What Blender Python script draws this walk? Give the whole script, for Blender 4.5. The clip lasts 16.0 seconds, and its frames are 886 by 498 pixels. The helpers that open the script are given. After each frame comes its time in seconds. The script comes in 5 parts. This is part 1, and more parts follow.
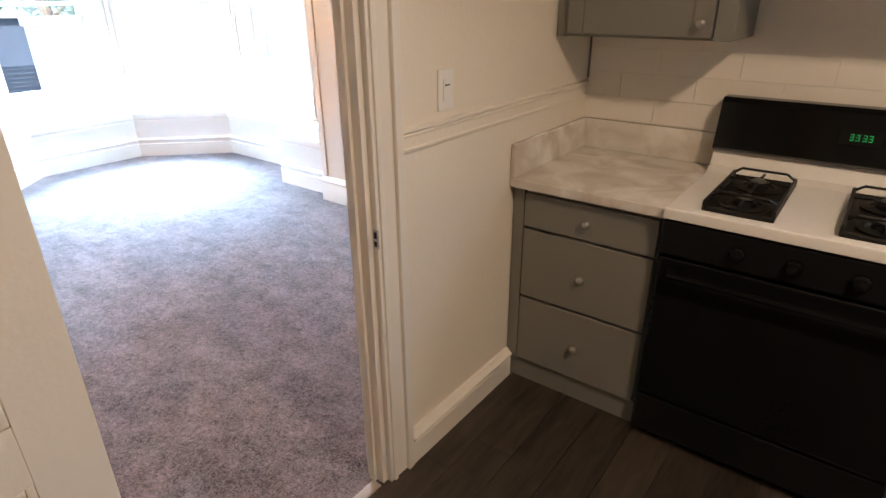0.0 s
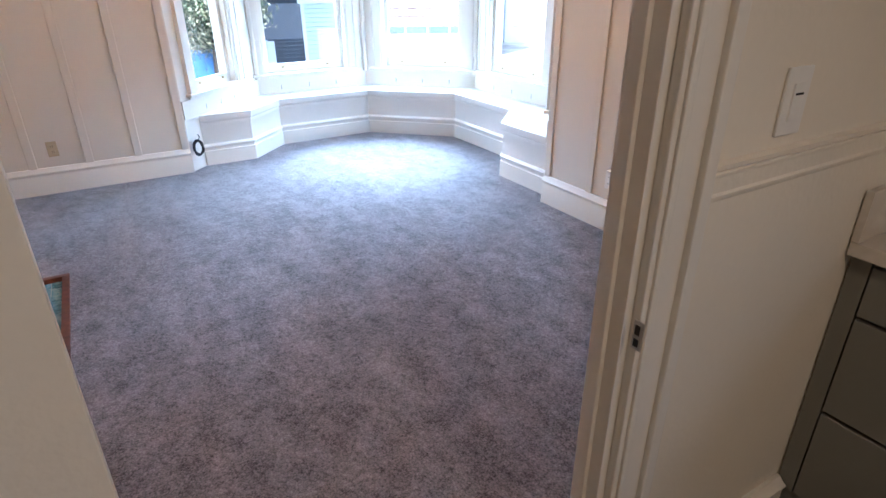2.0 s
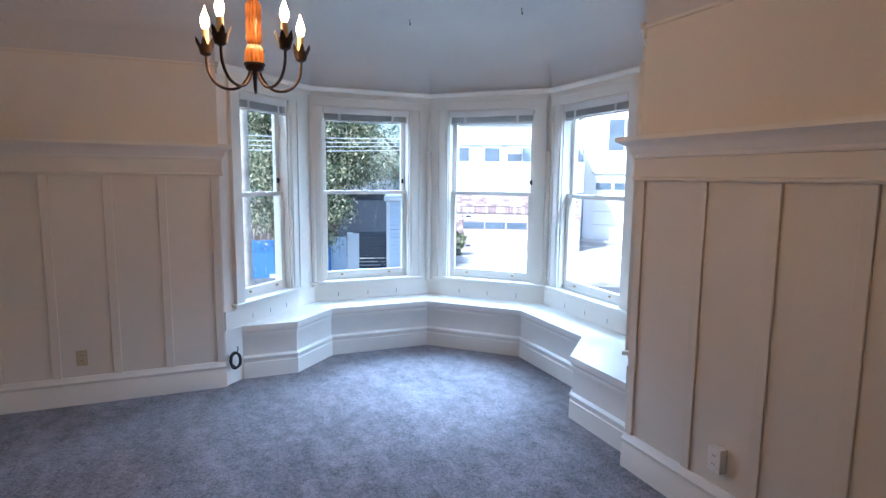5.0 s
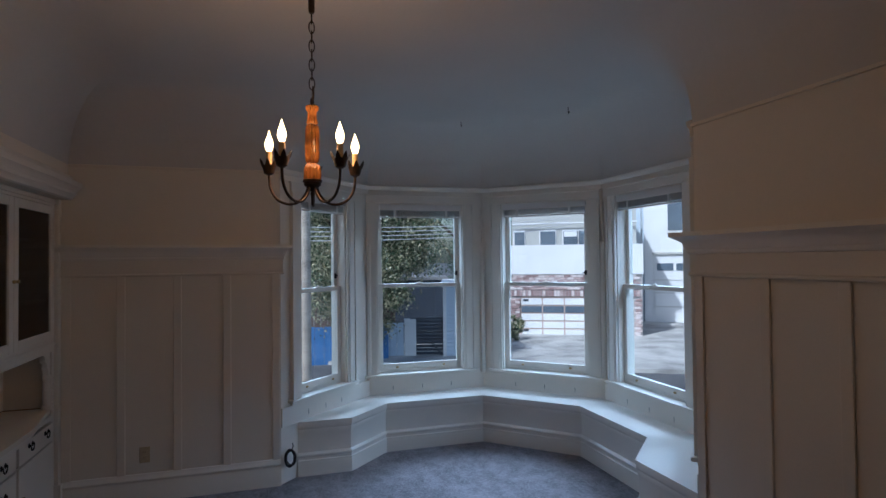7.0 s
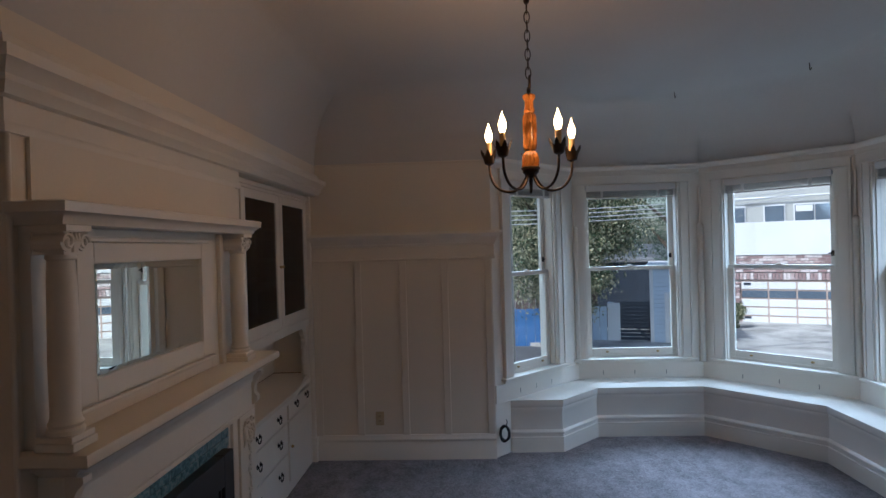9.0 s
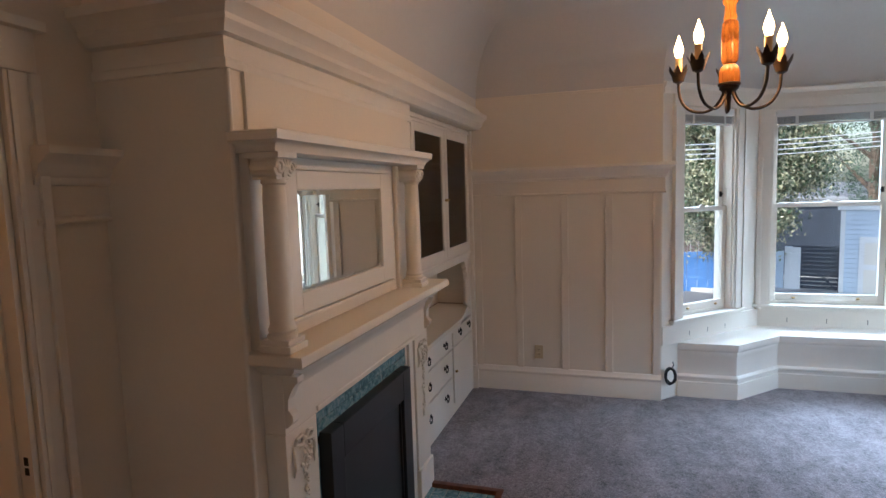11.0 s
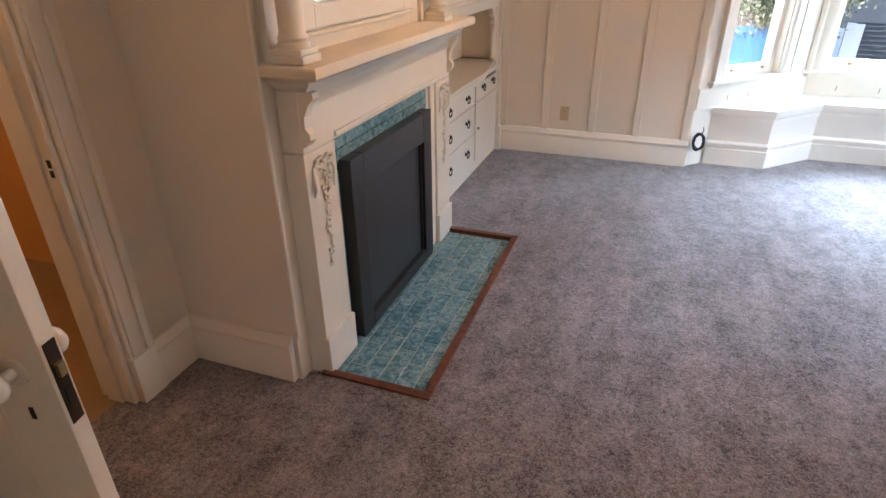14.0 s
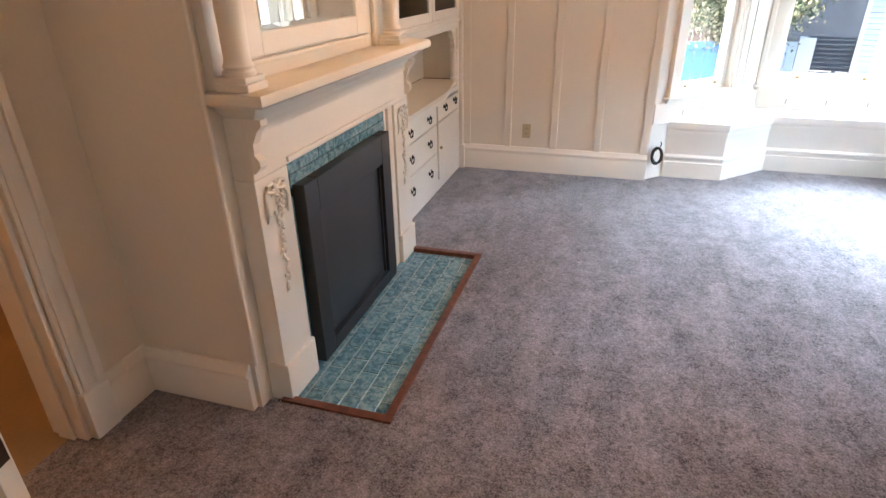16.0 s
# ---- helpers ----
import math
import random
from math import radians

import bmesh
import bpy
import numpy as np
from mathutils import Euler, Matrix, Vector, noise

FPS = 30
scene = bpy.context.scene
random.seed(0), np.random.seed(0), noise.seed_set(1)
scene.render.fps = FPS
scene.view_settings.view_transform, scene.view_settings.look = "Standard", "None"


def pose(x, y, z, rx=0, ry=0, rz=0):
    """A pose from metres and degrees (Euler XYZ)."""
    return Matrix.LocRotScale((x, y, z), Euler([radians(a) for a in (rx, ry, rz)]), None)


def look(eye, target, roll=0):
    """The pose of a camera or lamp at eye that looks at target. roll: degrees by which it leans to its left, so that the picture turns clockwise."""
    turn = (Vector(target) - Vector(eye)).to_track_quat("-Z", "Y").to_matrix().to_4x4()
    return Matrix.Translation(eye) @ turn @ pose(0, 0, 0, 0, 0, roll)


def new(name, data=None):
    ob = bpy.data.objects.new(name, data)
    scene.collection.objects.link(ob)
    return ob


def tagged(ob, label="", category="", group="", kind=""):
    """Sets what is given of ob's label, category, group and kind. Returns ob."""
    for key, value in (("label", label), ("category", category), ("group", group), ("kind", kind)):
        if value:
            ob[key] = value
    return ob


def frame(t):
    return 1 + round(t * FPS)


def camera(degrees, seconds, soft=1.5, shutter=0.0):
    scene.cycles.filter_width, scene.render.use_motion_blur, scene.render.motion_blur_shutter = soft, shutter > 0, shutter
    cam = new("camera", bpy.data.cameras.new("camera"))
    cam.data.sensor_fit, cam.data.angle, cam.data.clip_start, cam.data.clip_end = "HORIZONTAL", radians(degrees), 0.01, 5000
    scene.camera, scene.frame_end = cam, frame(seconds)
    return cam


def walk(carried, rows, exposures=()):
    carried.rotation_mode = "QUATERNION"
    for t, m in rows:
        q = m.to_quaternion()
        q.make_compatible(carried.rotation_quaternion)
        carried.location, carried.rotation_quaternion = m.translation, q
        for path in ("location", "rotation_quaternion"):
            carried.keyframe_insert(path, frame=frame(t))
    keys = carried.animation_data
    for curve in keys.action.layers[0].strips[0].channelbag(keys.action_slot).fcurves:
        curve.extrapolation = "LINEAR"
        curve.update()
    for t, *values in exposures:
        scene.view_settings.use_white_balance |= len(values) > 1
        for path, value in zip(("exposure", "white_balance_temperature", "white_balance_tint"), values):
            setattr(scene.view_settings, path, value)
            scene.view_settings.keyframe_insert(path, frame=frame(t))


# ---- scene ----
cam = camera(75.9, 16.0)
PATH = [
    (0, (0.324, 0.453, 1.529), (-0.781, 1.906, 0.712), -0.4),
    (0.5, (0.25, 0.434, 1.52), (-1.108, 1.637, 0.677), -0.6),
    (1, (0.16, 0.495, 1.519), (-1.307, 1.577, 0.695), -0.0),
    (1.5, (0.029, 0.602, 1.505), (-1.448, 1.672, 0.685), -1.9),
    (2, (-0.159, 0.781, 1.471), (-1.712, 1.706, 0.613), -0.4),
    (2.5, (-0.354, 0.937, 1.427), (-1.989, 1.592, 0.48), 0.3),
    (3, (-0.579, 1.02, 1.409), (-2.235, 1.527, 0.41), 1.3),
    (3.5, (-0.692, 1.106, 1.391), (-2.323, 1.603, 0.346), -0.4),
    (3.8, (-0.734, 1.17, 1.416), (-2.358, 1.698, 0.375), -0.7),
    (4, (-0.714, 1.196, 1.448), (-2.372, 1.768, 0.487), 0.1),
    (4.5, (-0.722, 1.235, 1.543), (-2.492, 1.908, 0.9), 0.8),
    (5, (-0.697, 1.242, 1.628), (-2.526, 2.012, 1.378), 0.6),
    (5.2, (-0.687, 1.241, 1.637), (-2.513, 2.046, 1.506), 0.8),
    (7.5, (-0.66, 1.272, 1.738), (-2.597, 1.765, 1.808), -1.2),
    (8, (-0.627, 1.237, 1.746), (-2.604, 1.539, 1.801), -1.4),
    (8.5, (-0.63, 1.203, 1.744), (-2.628, 1.287, 1.784), -1.5),
    (9, (-0.64, 1.174, 1.731), (-2.637, 1.082, 1.722), -1.6),
    (9.5, (-0.638, 1.156, 1.724), (-2.62, 0.894, 1.682), -2.2),
    (9.7, (-0.639, 1.136, 1.725), (-2.61, 0.801, 1.679), -2.4),
    (11.8, (-0.663, 1.041, 1.648), (-2.499, 0.319, 1.318), -2.4),
    (12, (-0.674, 1.037, 1.639), (-2.493, 0.307, 1.246), -2.5),
    (12.5, (-0.663, 1.034, 1.601), (-2.446, 0.291, 1.082), -1.9),
    (13, (-0.674, 1.027, 1.564), (-2.416, 0.31, 0.893), -0.8),
    (13.5, (-0.684, 1.028, 1.519), (-2.388, 0.387, 0.689), 0.3),
    (14, (-0.684, 1.037, 1.48), (-2.349, 0.428, 0.555), -0.5),
    (14.5, (-0.676, 1.055, 1.458), (-2.318, 0.484, 0.468), -0.6),
    (15, (-0.681, 1.074, 1.456), (-2.322, 0.543, 0.443), -0.6),
    (15.5, (-0.695, 1.085, 1.473), (-2.371, 0.551, 0.521), -0.8),
    (16, (-0.709, 1.109, 1.498), (-2.425, 0.569, 0.624), -1.1),
]
# drift of brightness: bright while the floor fills the view, darker once the windows do
EXPOSURES = [(0, 3.05, 5500, 10), (0.5, 2.8, 5550, 10), (1.0, 2.42, 5400, 10), (1.5, 2.28, 5200, 10), (2.5, 2.25, 5050, 10), (3.5, 2.17, 4980, 10), (4.2, 2.12, 4950, 10), (5.0, 1.25, 4950, 10), (5.2, 0.9, 5020, 10), (7.3, -0.42, 5080, 10), (8.5, -0.28, 5180, 10), (9.0, -0.15, 5330, 10), (9.7, 0.15, 5400, 10), (11.8, 1.5, 6000, 12), (12.5, 1.68, 6100, 12), (13.5, 2.08, 6150, 12), (14.5, 2.28, 6200, 12), (16, 2.4, 6200, 12)]
walk(cam, [(t, look(eye, target, roll)) for t, eye, target, roll in PATH], EXPOSURES)

# ---- world and light ----
world = bpy.data.worlds.new("sky")
world.use_nodes = True
wn = world.node_tree
sky = wn.nodes.new("ShaderNodeTexSky")
sky.sky_type, sky.sun_disc = "NISHITA", False
SUN_EL, SUN_AZ = radians(48), radians(150)
sky.sun_elevation, sky.sun_rotation = SUN_EL, SUN_AZ
sky.air_density, sky.dust_density = 1.2, 2.5
wn.nodes["Background"].inputs["Strength"].default_value = 0.15
wn.links.new(sky.outputs["Color"], wn.nodes["Background"].inputs["Color"])
scene.world = world


def lamp(name, kind, place, energy, color, size=0.1, target=None):
    data = bpy.data.lights.new(name, kind)
    data.energy, data.color = energy, color
    if kind == "AREA":
        data.size = size
    elif kind == "SUN":
        data.angle = size
    else:
        data.shadow_soft_size = size
    ob = new(name, data)
    ob.matrix_world = look(place, target) if target else pose(*place)
    return tagged(ob, kind="structure")


sun_way = Vector((math.sin(SUN_AZ) * math.cos(SUN_EL), math.cos(SUN_AZ) * math.cos(SUN_EL), math.sin(SUN_EL)))
# sky stand-in for each bay window: area lamp added above and outside the opening
for bearing, wide in ((225, 0.7), (180, 0.95), (135, 0.95), (90, 0.95), (45, 0.7)):
    a = radians(bearing)
    way = Vector((math.cos(a), math.sin(a), 0))
    mid = Vector((-4.62, 2.74, 0))
    lamp("window_sky_fill", "AREA", tuple(mid + way * 3.6 + Vector((0, 0, 3.75))), 225 * wide, (0.67, 0.84, 1.0), 1.6, tuple(mid - way * 0.3 + Vector((0, 0, 0.4))))
lamp("sun", "SUN", tuple(sun_way * 40), 5.0, (1, 0.95, 0.88), radians(1.5), (0, 0, 0))


# ---- materials ----
def material(name, color, rough=0.5, metal=0.0, var=0.06, scale=3.0, fine=60.0, bump=0.05, tint=None, spec=0.5):
    """Colour with a broad and a fine variation, and a fine relief."""
    m = bpy.data.materials.new(name)
    m.use_nodes = True
    n, l = m.node_tree.nodes, m.node_tree.links
    b = n["Principled BSDF"]
    b.inputs["Roughness"].default_value, b.inputs["Metallic"].default_value = rough, metal
    b.inputs["Specular IOR Level"].default_value = spec
    tc = n.new("ShaderNodeTexCoord")
    broad, grain = n.new("ShaderNodeTexNoise"), n.new("ShaderNodeTexNoise")
    broad.inputs["Scale"].default_value, grain.inputs["Scale"].default_value = scale, fine
    broad.inputs["Detail"].default_value = 4
    for t in (broad, grain):
        l.new(tc.outputs["Object"], t.inputs["Vector"])
    add = n.new("ShaderNodeMath")
    add.operation = "MULTIPLY_ADD"
    l.new(grain.outputs["Fac"], add.inputs[0])
    add.inputs[1].default_value = 0.4
    l.new(broad.outputs["Fac"], add.inputs[2])
    ramp = n.new("ShaderNodeValToRGB")
    c = Vector(color)
    lo = c * (1 - var * 2) if tint is None else Vector(tint)
    ramp.color_ramp.elements[0].position, ramp.color_ramp.elements[1].position = 0.45, 0.95
    ramp.color_ramp.elements[0].color, ramp.color_ramp.elements[1].color = (*lo, 1), (*(c * (1 + var * 0.5)), 1)
    l.new(add.outputs[0], ramp.inputs[0])
    l.new(ramp.outputs[0], b.inputs["Base Color"])
    if bump:
        bp = n.new("ShaderNodeBump")
        bp.inputs["Strength"].default_value, bp.inputs["Distance"].default_value = bump, 0.004
        l.new(grain.outputs["Fac"], bp.inputs["Height"])
        l.new(bp.outputs[0], b.inputs["Normal"])
    return m


def glass(name, tint=(1, 1, 1), rough=0.0):
    m = bpy.data.materials.new(name)
    m.use_nodes = True
    n, l = m.node_tree.nodes, m.node_tree.links
    for x in list(n):
        if x.type != "OUTPUT_MATERIAL":
            n.remove(x)
    tr, gl, mx, fr = n.new("ShaderNodeBsdfTransparent"), n.new("ShaderNodeBsdfGlossy"), n.new("ShaderNodeMixShader"), n.new("ShaderNodeLayerWeight")
    power, base = n.new("ShaderNodeMath"), n.new("ShaderNodeMath")
    power.operation, base.operation = "POWER", "MULTIPLY_ADD"
    power.inputs[1].default_value, base.inputs[1].default_value, base.inputs[2].default_value = 4.0, 0.5, 0.025
    tr.inputs[0].default_value = (*tint, 1)
    gl.inputs["Roughness"].default_value = rough
    l.new(fr.outputs["Facing"], power.inputs[0])
    l.new(power.outputs[0], base.inputs[0])
    l.new(base.outputs[0], mx.inputs[0])
    l.new(tr.outputs[0], mx.inputs[1])
    l.new(gl.outputs[0], mx.inputs[2])
    l.new(mx.outputs[0], n["Material Output"].inputs[0])
    return m


def glow(name, color, strength):
    m = bpy.data.materials.new(name)
    m.use_nodes = True
    b = m.node_tree.nodes["Principled BSDF"]
    b.inputs["Base Color"].default_value = (*color, 1)
    b.inputs["Emission Color"].default_value, b.inputs["Emission Strength"].default_value = (*color, 1), strength
    return m


CREAM = material("cream_wall_paint", (0.745, 0.683, 0.582), 0.6, var=0.025, scale=1.5, fine=90, bump=0.12)
WHITE = material("white_gloss_trim_paint", (0.78, 0.735, 0.655), 0.34, var=0.02, scale=4, fine=50, bump=0.05)
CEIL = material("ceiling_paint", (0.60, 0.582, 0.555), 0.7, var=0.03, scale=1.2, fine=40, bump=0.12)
KWALL = material("kitchen_wall_paint", (0.80, 0.735, 0.62), 0.5, var=0.02, scale=2, fine=60, bump=0.25)
MIRROR = material("mirror_silver", (0.84, 0.86, 0.80), 0.01, metal=1, var=0.0, bump=0)
PANE = glass("window_glass", (0.97, 0.985, 0.98))
CABGLASS = glass("cabinet_glass", (0.5, 0.46, 0.4))
BLACK = material("black_iron", (0.02, 0.018, 0.016), 0.45, metal=0.5, var=0.1)
FIREBLACK = material("charcoal_fire_cover", (0.02, 0.021, 0.023), 0.38, var=0.15, scale=6)
FIREPANEL = material("dark_grey_panel", (0.032, 0.036, 0.040), 0.33, var=0.15, scale=5)
BRONZE = material("dark_bronze", (0.05, 0.032, 0.02), 0.42, metal=0.7, var=0.15, scale=20)
AMBER = material("amber_turned_glass", (0.43, 0.165, 0.03), 0.15, var=0.15, scale=30)
BRASS = material("old_brass", (0.5, 0.36, 0.16), 0.3, metal=1, var=0.1, scale=30)
PLATE = material("dull_nickel_plate", (0.6, 0.58, 0.54), 0.4, metal=0.3, var=0.1, scale=40)
STEEL = material("brushed_nickel", (0.55, 0.53, 0.5), 0.3, metal=1, var=0.05, scale=30)
CANDLE = material("candle_sleeve", (0.75, 0.5, 0.22), 0.45, var=0.1, scale=30)
HEARTHWOOD = material("red_brown_hearth_wood", (0.15, 0.05, 0.028), 0.5, var=0.3, scale=25, fine=120)
GREYPAINT = material("grey_green_cabinet_paint", (0.20, 0.192, 0.165), 0.42, var=0.03, scale=3)
DARKGREY = material("cabinet_shadow_gap", (0.05, 0.05, 0.048), 0.6)
ENAMEL = material("white_enamel", (0.8, 0.77, 0.72), 0.18, var=0.02, scale=5, bump=0)
OVENBLACK = material("black_oven_glass", (0.006, 0.006, 0.006), 0.1, var=0.1, bump=0, spec=0.16)
OVENMATTE = material("black_oven_paint", (0.008, 0.008, 0.008), 0.3, var=0.1, bump=0.02, spec=0.12)
PLASTIC = material("ivory_plastic", (0.52, 0.42, 0.26), 0.35, var=0.03, scale=20)
WPLASTIC = material("white_plastic", (0.82, 0.8, 0.76), 0.35, var=0.02, scale=20)
HOLE = material("dark_slot", (0.01, 0.01, 0.01), 0.6)
CORD = material("black_cable", (0.012, 0.012, 0.013), 0.4)
SHELF = material("cabinet_inside_brown", (0.28, 0.2, 0.12), 0.55, var=0.1, scale=4)
ORANGE = material("ochre_wall_paint", (0.62, 0.36, 0.13), 0.6, var=0.05, scale=2)
# backlit darkness put into the slat colour; the rest of the blind uses BLIND
BACKLIT = material("backlit_stacked_slats", (0.40, 0.39, 0.37), 0.45, var=0.03, scale=10)
BLIND = material("aluminium_blind_slats", (0.72, 0.7, 0.67), 0.4, var=0.02, scale=10)
GROUT = material("grey_teal_grout", (0.34, 0.43, 0.43), 0.8, var=0.15, scale=20)
BULB = glow("lit_bulb_glass", (1.0, 0.60, 0.25), 14.0)
GREENLED = glow("green_clock_digits", (0.05, 0.5, 0.12), 0.05)


def carpet_material():
    """Cut pile: broad brushed patches, tufts, and a salt-and-pepper of yarn ends."""
    m = material("mauve_grey_carpet", (0.21, 0.175, 0.175), 0.95, bump=0.0, spec=0.1)
    n, l = m.node_tree.nodes, m.node_tree.links
    b = n["Principled BSDF"]
    tc = n.new("ShaderNodeTexCoord")
    mp = n.new("ShaderNodeMapping")
    mp.inputs["Rotation"].default_value, mp.inputs["Scale"].default_value = (0, 0, 1.05), (1.0, 2.2, 1)
    lanes = n.new("ShaderNodeMapping")
    lanes.inputs["Rotation"].default_value, lanes.inputs["Scale"].default_value = (0, 0, 0.45), (0.55, 3.6, 1)
    brushed, patch, streak, tuft, yarn = [n.new("ShaderNodeTexNoise") for _ in range(5)]
    for t, scale, detail, twist in ((brushed, 2.4, 6, 0.4), (patch, 11.0, 5, 0.3), (streak, 2.2, 5, 0.9), (tuft, 46, 4, 0.3), (yarn, 150, 2, 0.2)):
        t.inputs["Scale"].default_value, t.inputs["Detail"].default_value, t.inputs["Distortion"].default_value = scale, detail, twist
    curl = n.new("ShaderNodeTexVoronoi")
    curl.inputs["Scale"].default_value = 115
    l.new(tc.outputs["Object"], mp.inputs[0])
    l.new(tc.outputs["Object"], lanes.inputs[0])
    l.new(mp.outputs[0], brushed.inputs[0])
    l.new(lanes.outputs[0], streak.inputs[0])
    for x in (patch, tuft, yarn, curl):
        l.new(tc.outputs["Object"], x.inputs["Vector"])
    soft_patch = n.new("ShaderNodeMath")
    soft_patch.operation = "MULTIPLY"
    soft_patch.inputs[1].default_value = 0.9
    l.new(brushed.outputs["Fac"], soft_patch.inputs[0])
    total = soft_patch.outputs[0]
    for out_, k in ((patch.outputs["Fac"], 1.1), (streak.outputs["Fac"], 0.35), (tuft.outputs["Fac"], 1.3), (yarn.outputs["Fac"], 1.6), (curl.outputs["Distance"], -0.6)):
        mix = n.new("ShaderNodeMath")
        mix.operation = "MULTIPLY_ADD"
        l.new(out_, mix.inputs[0])
        mix.inputs[1].default_value = k
        l.new(total, mix.inputs[2])
        total = mix.outputs[0]
    scaled = n.new("ShaderNodeMath")
    scaled.operation = "MULTIPLY"
    scaled.inputs[1].default_value = 0.312
    l.new(total, scaled.inputs[0])
    ramp = n.new("ShaderNodeValToRGB")
    e = ramp.color_ramp.elements
    e[0].position, e[0].color = 0.53, (0.036, 0.032, 0.035, 1)
    e[1].position, e[1].color = 0.95, (0.325, 0.289, 0.308, 1)
    l.new(scaled.outputs[0], ramp.inputs[0])
    l.new(ramp.outputs[0], b.inputs["Base Color"])
    bp = n.new("ShaderNodeBump")
    bp.inputs["Strength"].default_value, bp.inputs["Distance"].default_value = 0.7, 0.008
    l.new(scaled.outputs[0], bp.inputs["Height"])
    l.new(bp.outputs[0], b.inputs["Normal"])
    b.inputs["Sheen Weight"].default_value = 0.4
    b.inputs["Sheen Roughness"].default_value = 0.45
    return m


def piece_material(name, dark, light, rough, scale, bump, spread=0.5, stretch=(1, 1, 1), rnd=0.35, mid=None):
    """For pieces: mottled, and each piece its own shade."""
    m = material(name, light, rough, bump=0)
    n, l = m.node_tree.nodes, m.node_tree.links
    b = n["Principled BSDF"]
    tc, mp, oi = n.new("ShaderNodeTexCoord"), n.new("ShaderNodeMapping"), n.new("ShaderNodeObjectInfo")
    geo = n.new("ShaderNodeNewGeometry")
    mp.inputs["Scale"].default_value = stretch
    t = n.new("ShaderNodeTexNoise")
    t.inputs["Scale"].default_value, t.inputs["Detail"].default_value, t.inputs["Distortion"].default_value = scale, 6, 0.8
    l.new(geo.outputs["Position"], mp.inputs[0])
    l.new(mp.outputs[0], t.inputs[0])
    add = n.new("ShaderNodeMath")
    add.operation = "MULTIPLY_ADD"
    l.new(oi.outputs["Random"], add.inputs[0])
    add.inputs[1].default_value = rnd
    l.new(t.outputs["Fac"], add.inputs[2])
    ramp = n.new("ShaderNodeValToRGB")
    e = ramp.color_ramp.elements
    e[0].position, e[0].color = 0.5 - spread / 2 + rnd / 2, (*dark, 1)
    e[1].position, e[1].color = 0.5 + spread / 2 + rnd / 2, (*light, 1)
    if mid:
        x = e.new(0.5 + rnd / 2)
        x.color = (*mid, 1)
    l.new(add.outputs[0], ramp.inputs[0])
    l.new(ramp.outputs[0], b.inputs["Base Color"])
    bp = n.new("ShaderNodeBump")
    bp.inputs["Strength"].default_value, bp.inputs["Distance"].default_value = bump, 0.004
    l.new(t.outputs["Fac"], bp.inputs["Height"])
    l.new(bp.outputs[0], b.inputs["Normal"])
    return m


CARPET = carpet_material()
TILE = piece_material("teal_glazed_tile", (0.06, 0.145, 0.195), (0.25, 0.385, 0.44), 0.24, 42, 0.5, 0.36, rnd=0.14, mid=(0.12, 0.26, 0.325))
PLANK = piece_material("dark_plank_floor", (0.014, 0.011, 0.008), (0.06, 0.045, 0.034), 0.45, 5, 0.1, 0.5, (6, 1, 1), 0.25)
MARBLE = piece_material("white_veined_quartz", (0.58, 0.525, 0.45), (0.80, 0.77, 0.71), 0.25, 6, 0.02, 0.25, rnd=0.0)
SUBWAY = material("white_subway_tile", (0.78, 0.73, 0.65), 0.2, var=0.02, scale=6, bump=0)


# ---- builders ----
def part(name, bm, mat, parent=None, label="", smooth=False, bevel=0.0):
    if bevel:
        bmesh.ops.bevel(bm, geom=[e for e in bm.edges if len(e.link_faces) == 2 and e.calc_face_angle(0) > 0.6], offset=bevel, segments=2, affect="EDGES", profile=0.6, clamp_overlap=True)
    bmesh.ops.recalc_face_normals(bm, faces=bm.faces)
    me = bpy.data.meshes.new(name)
    bm.to_mesh(me)
    bm.free()
    me.materials.append(mat)
    if smooth:
        for p in me.polygons:
            p.use_smooth = True
        me.set_sharp_from_angle(angle=radians(40))
    ob = new(name, me)
    if parent:
        ob.parent = parent
    if label:
        ob["label"] = label
    return ob


def thing(name, m, label, category, group="", kind=""):
    ob = new(name)
    ob.empty_display_size = 0.1
    ob.matrix_world = m
    return tagged(ob, label, category, group, kind)


def box(bm, x0, x1, y0, y1, z0, z1, m=None):
    g = bmesh.ops.create_cube(bm, size=1)
    bmesh.ops.transform(bm, verts=g["verts"], matrix=Matrix.Translation(((x0 + x1) / 2, (y0 + y1) / 2, (z0 + z1) / 2)) @ Matrix.Diagonal((abs(x1 - x0), abs(y1 - y0), abs(z1 - z0), 1)))
    if m:
        bmesh.ops.transform(bm, verts=g["verts"], matrix=m)
    return bm


def boxes(*rows):
    bm = bmesh.new()
    for r in rows:
        box(bm, *r)
    return bm


def cyl(bm, p, q, r0, r1=None, seg=16):
    p, q = Vector(p), Vector(q)
    d = q - p
    g = bmesh.ops.create_cone(bm, cap_ends=True, segments=seg, radius1=r0, radius2=r0 if r1 is None else r1, depth=d.length)
    bmesh.ops.transform(bm, verts=g["verts"], matrix=Matrix.Translation((p + q) / 2) @ d.to_track_quat("Z", "Y").to_matrix().to_4x4())
    return bm


def ball(bm, p, r, sx=1, sy=1, sz=1, seg=14):
    g = bmesh.ops.create_uvsphere(bm, u_segments=seg, v_segments=max(6, seg // 2), radius=r)
    bmesh.ops.transform(bm, verts=g["verts"], matrix=Matrix.Translation(p) @ Matrix.Diagonal((sx, sy, sz, 1)))
    return bm


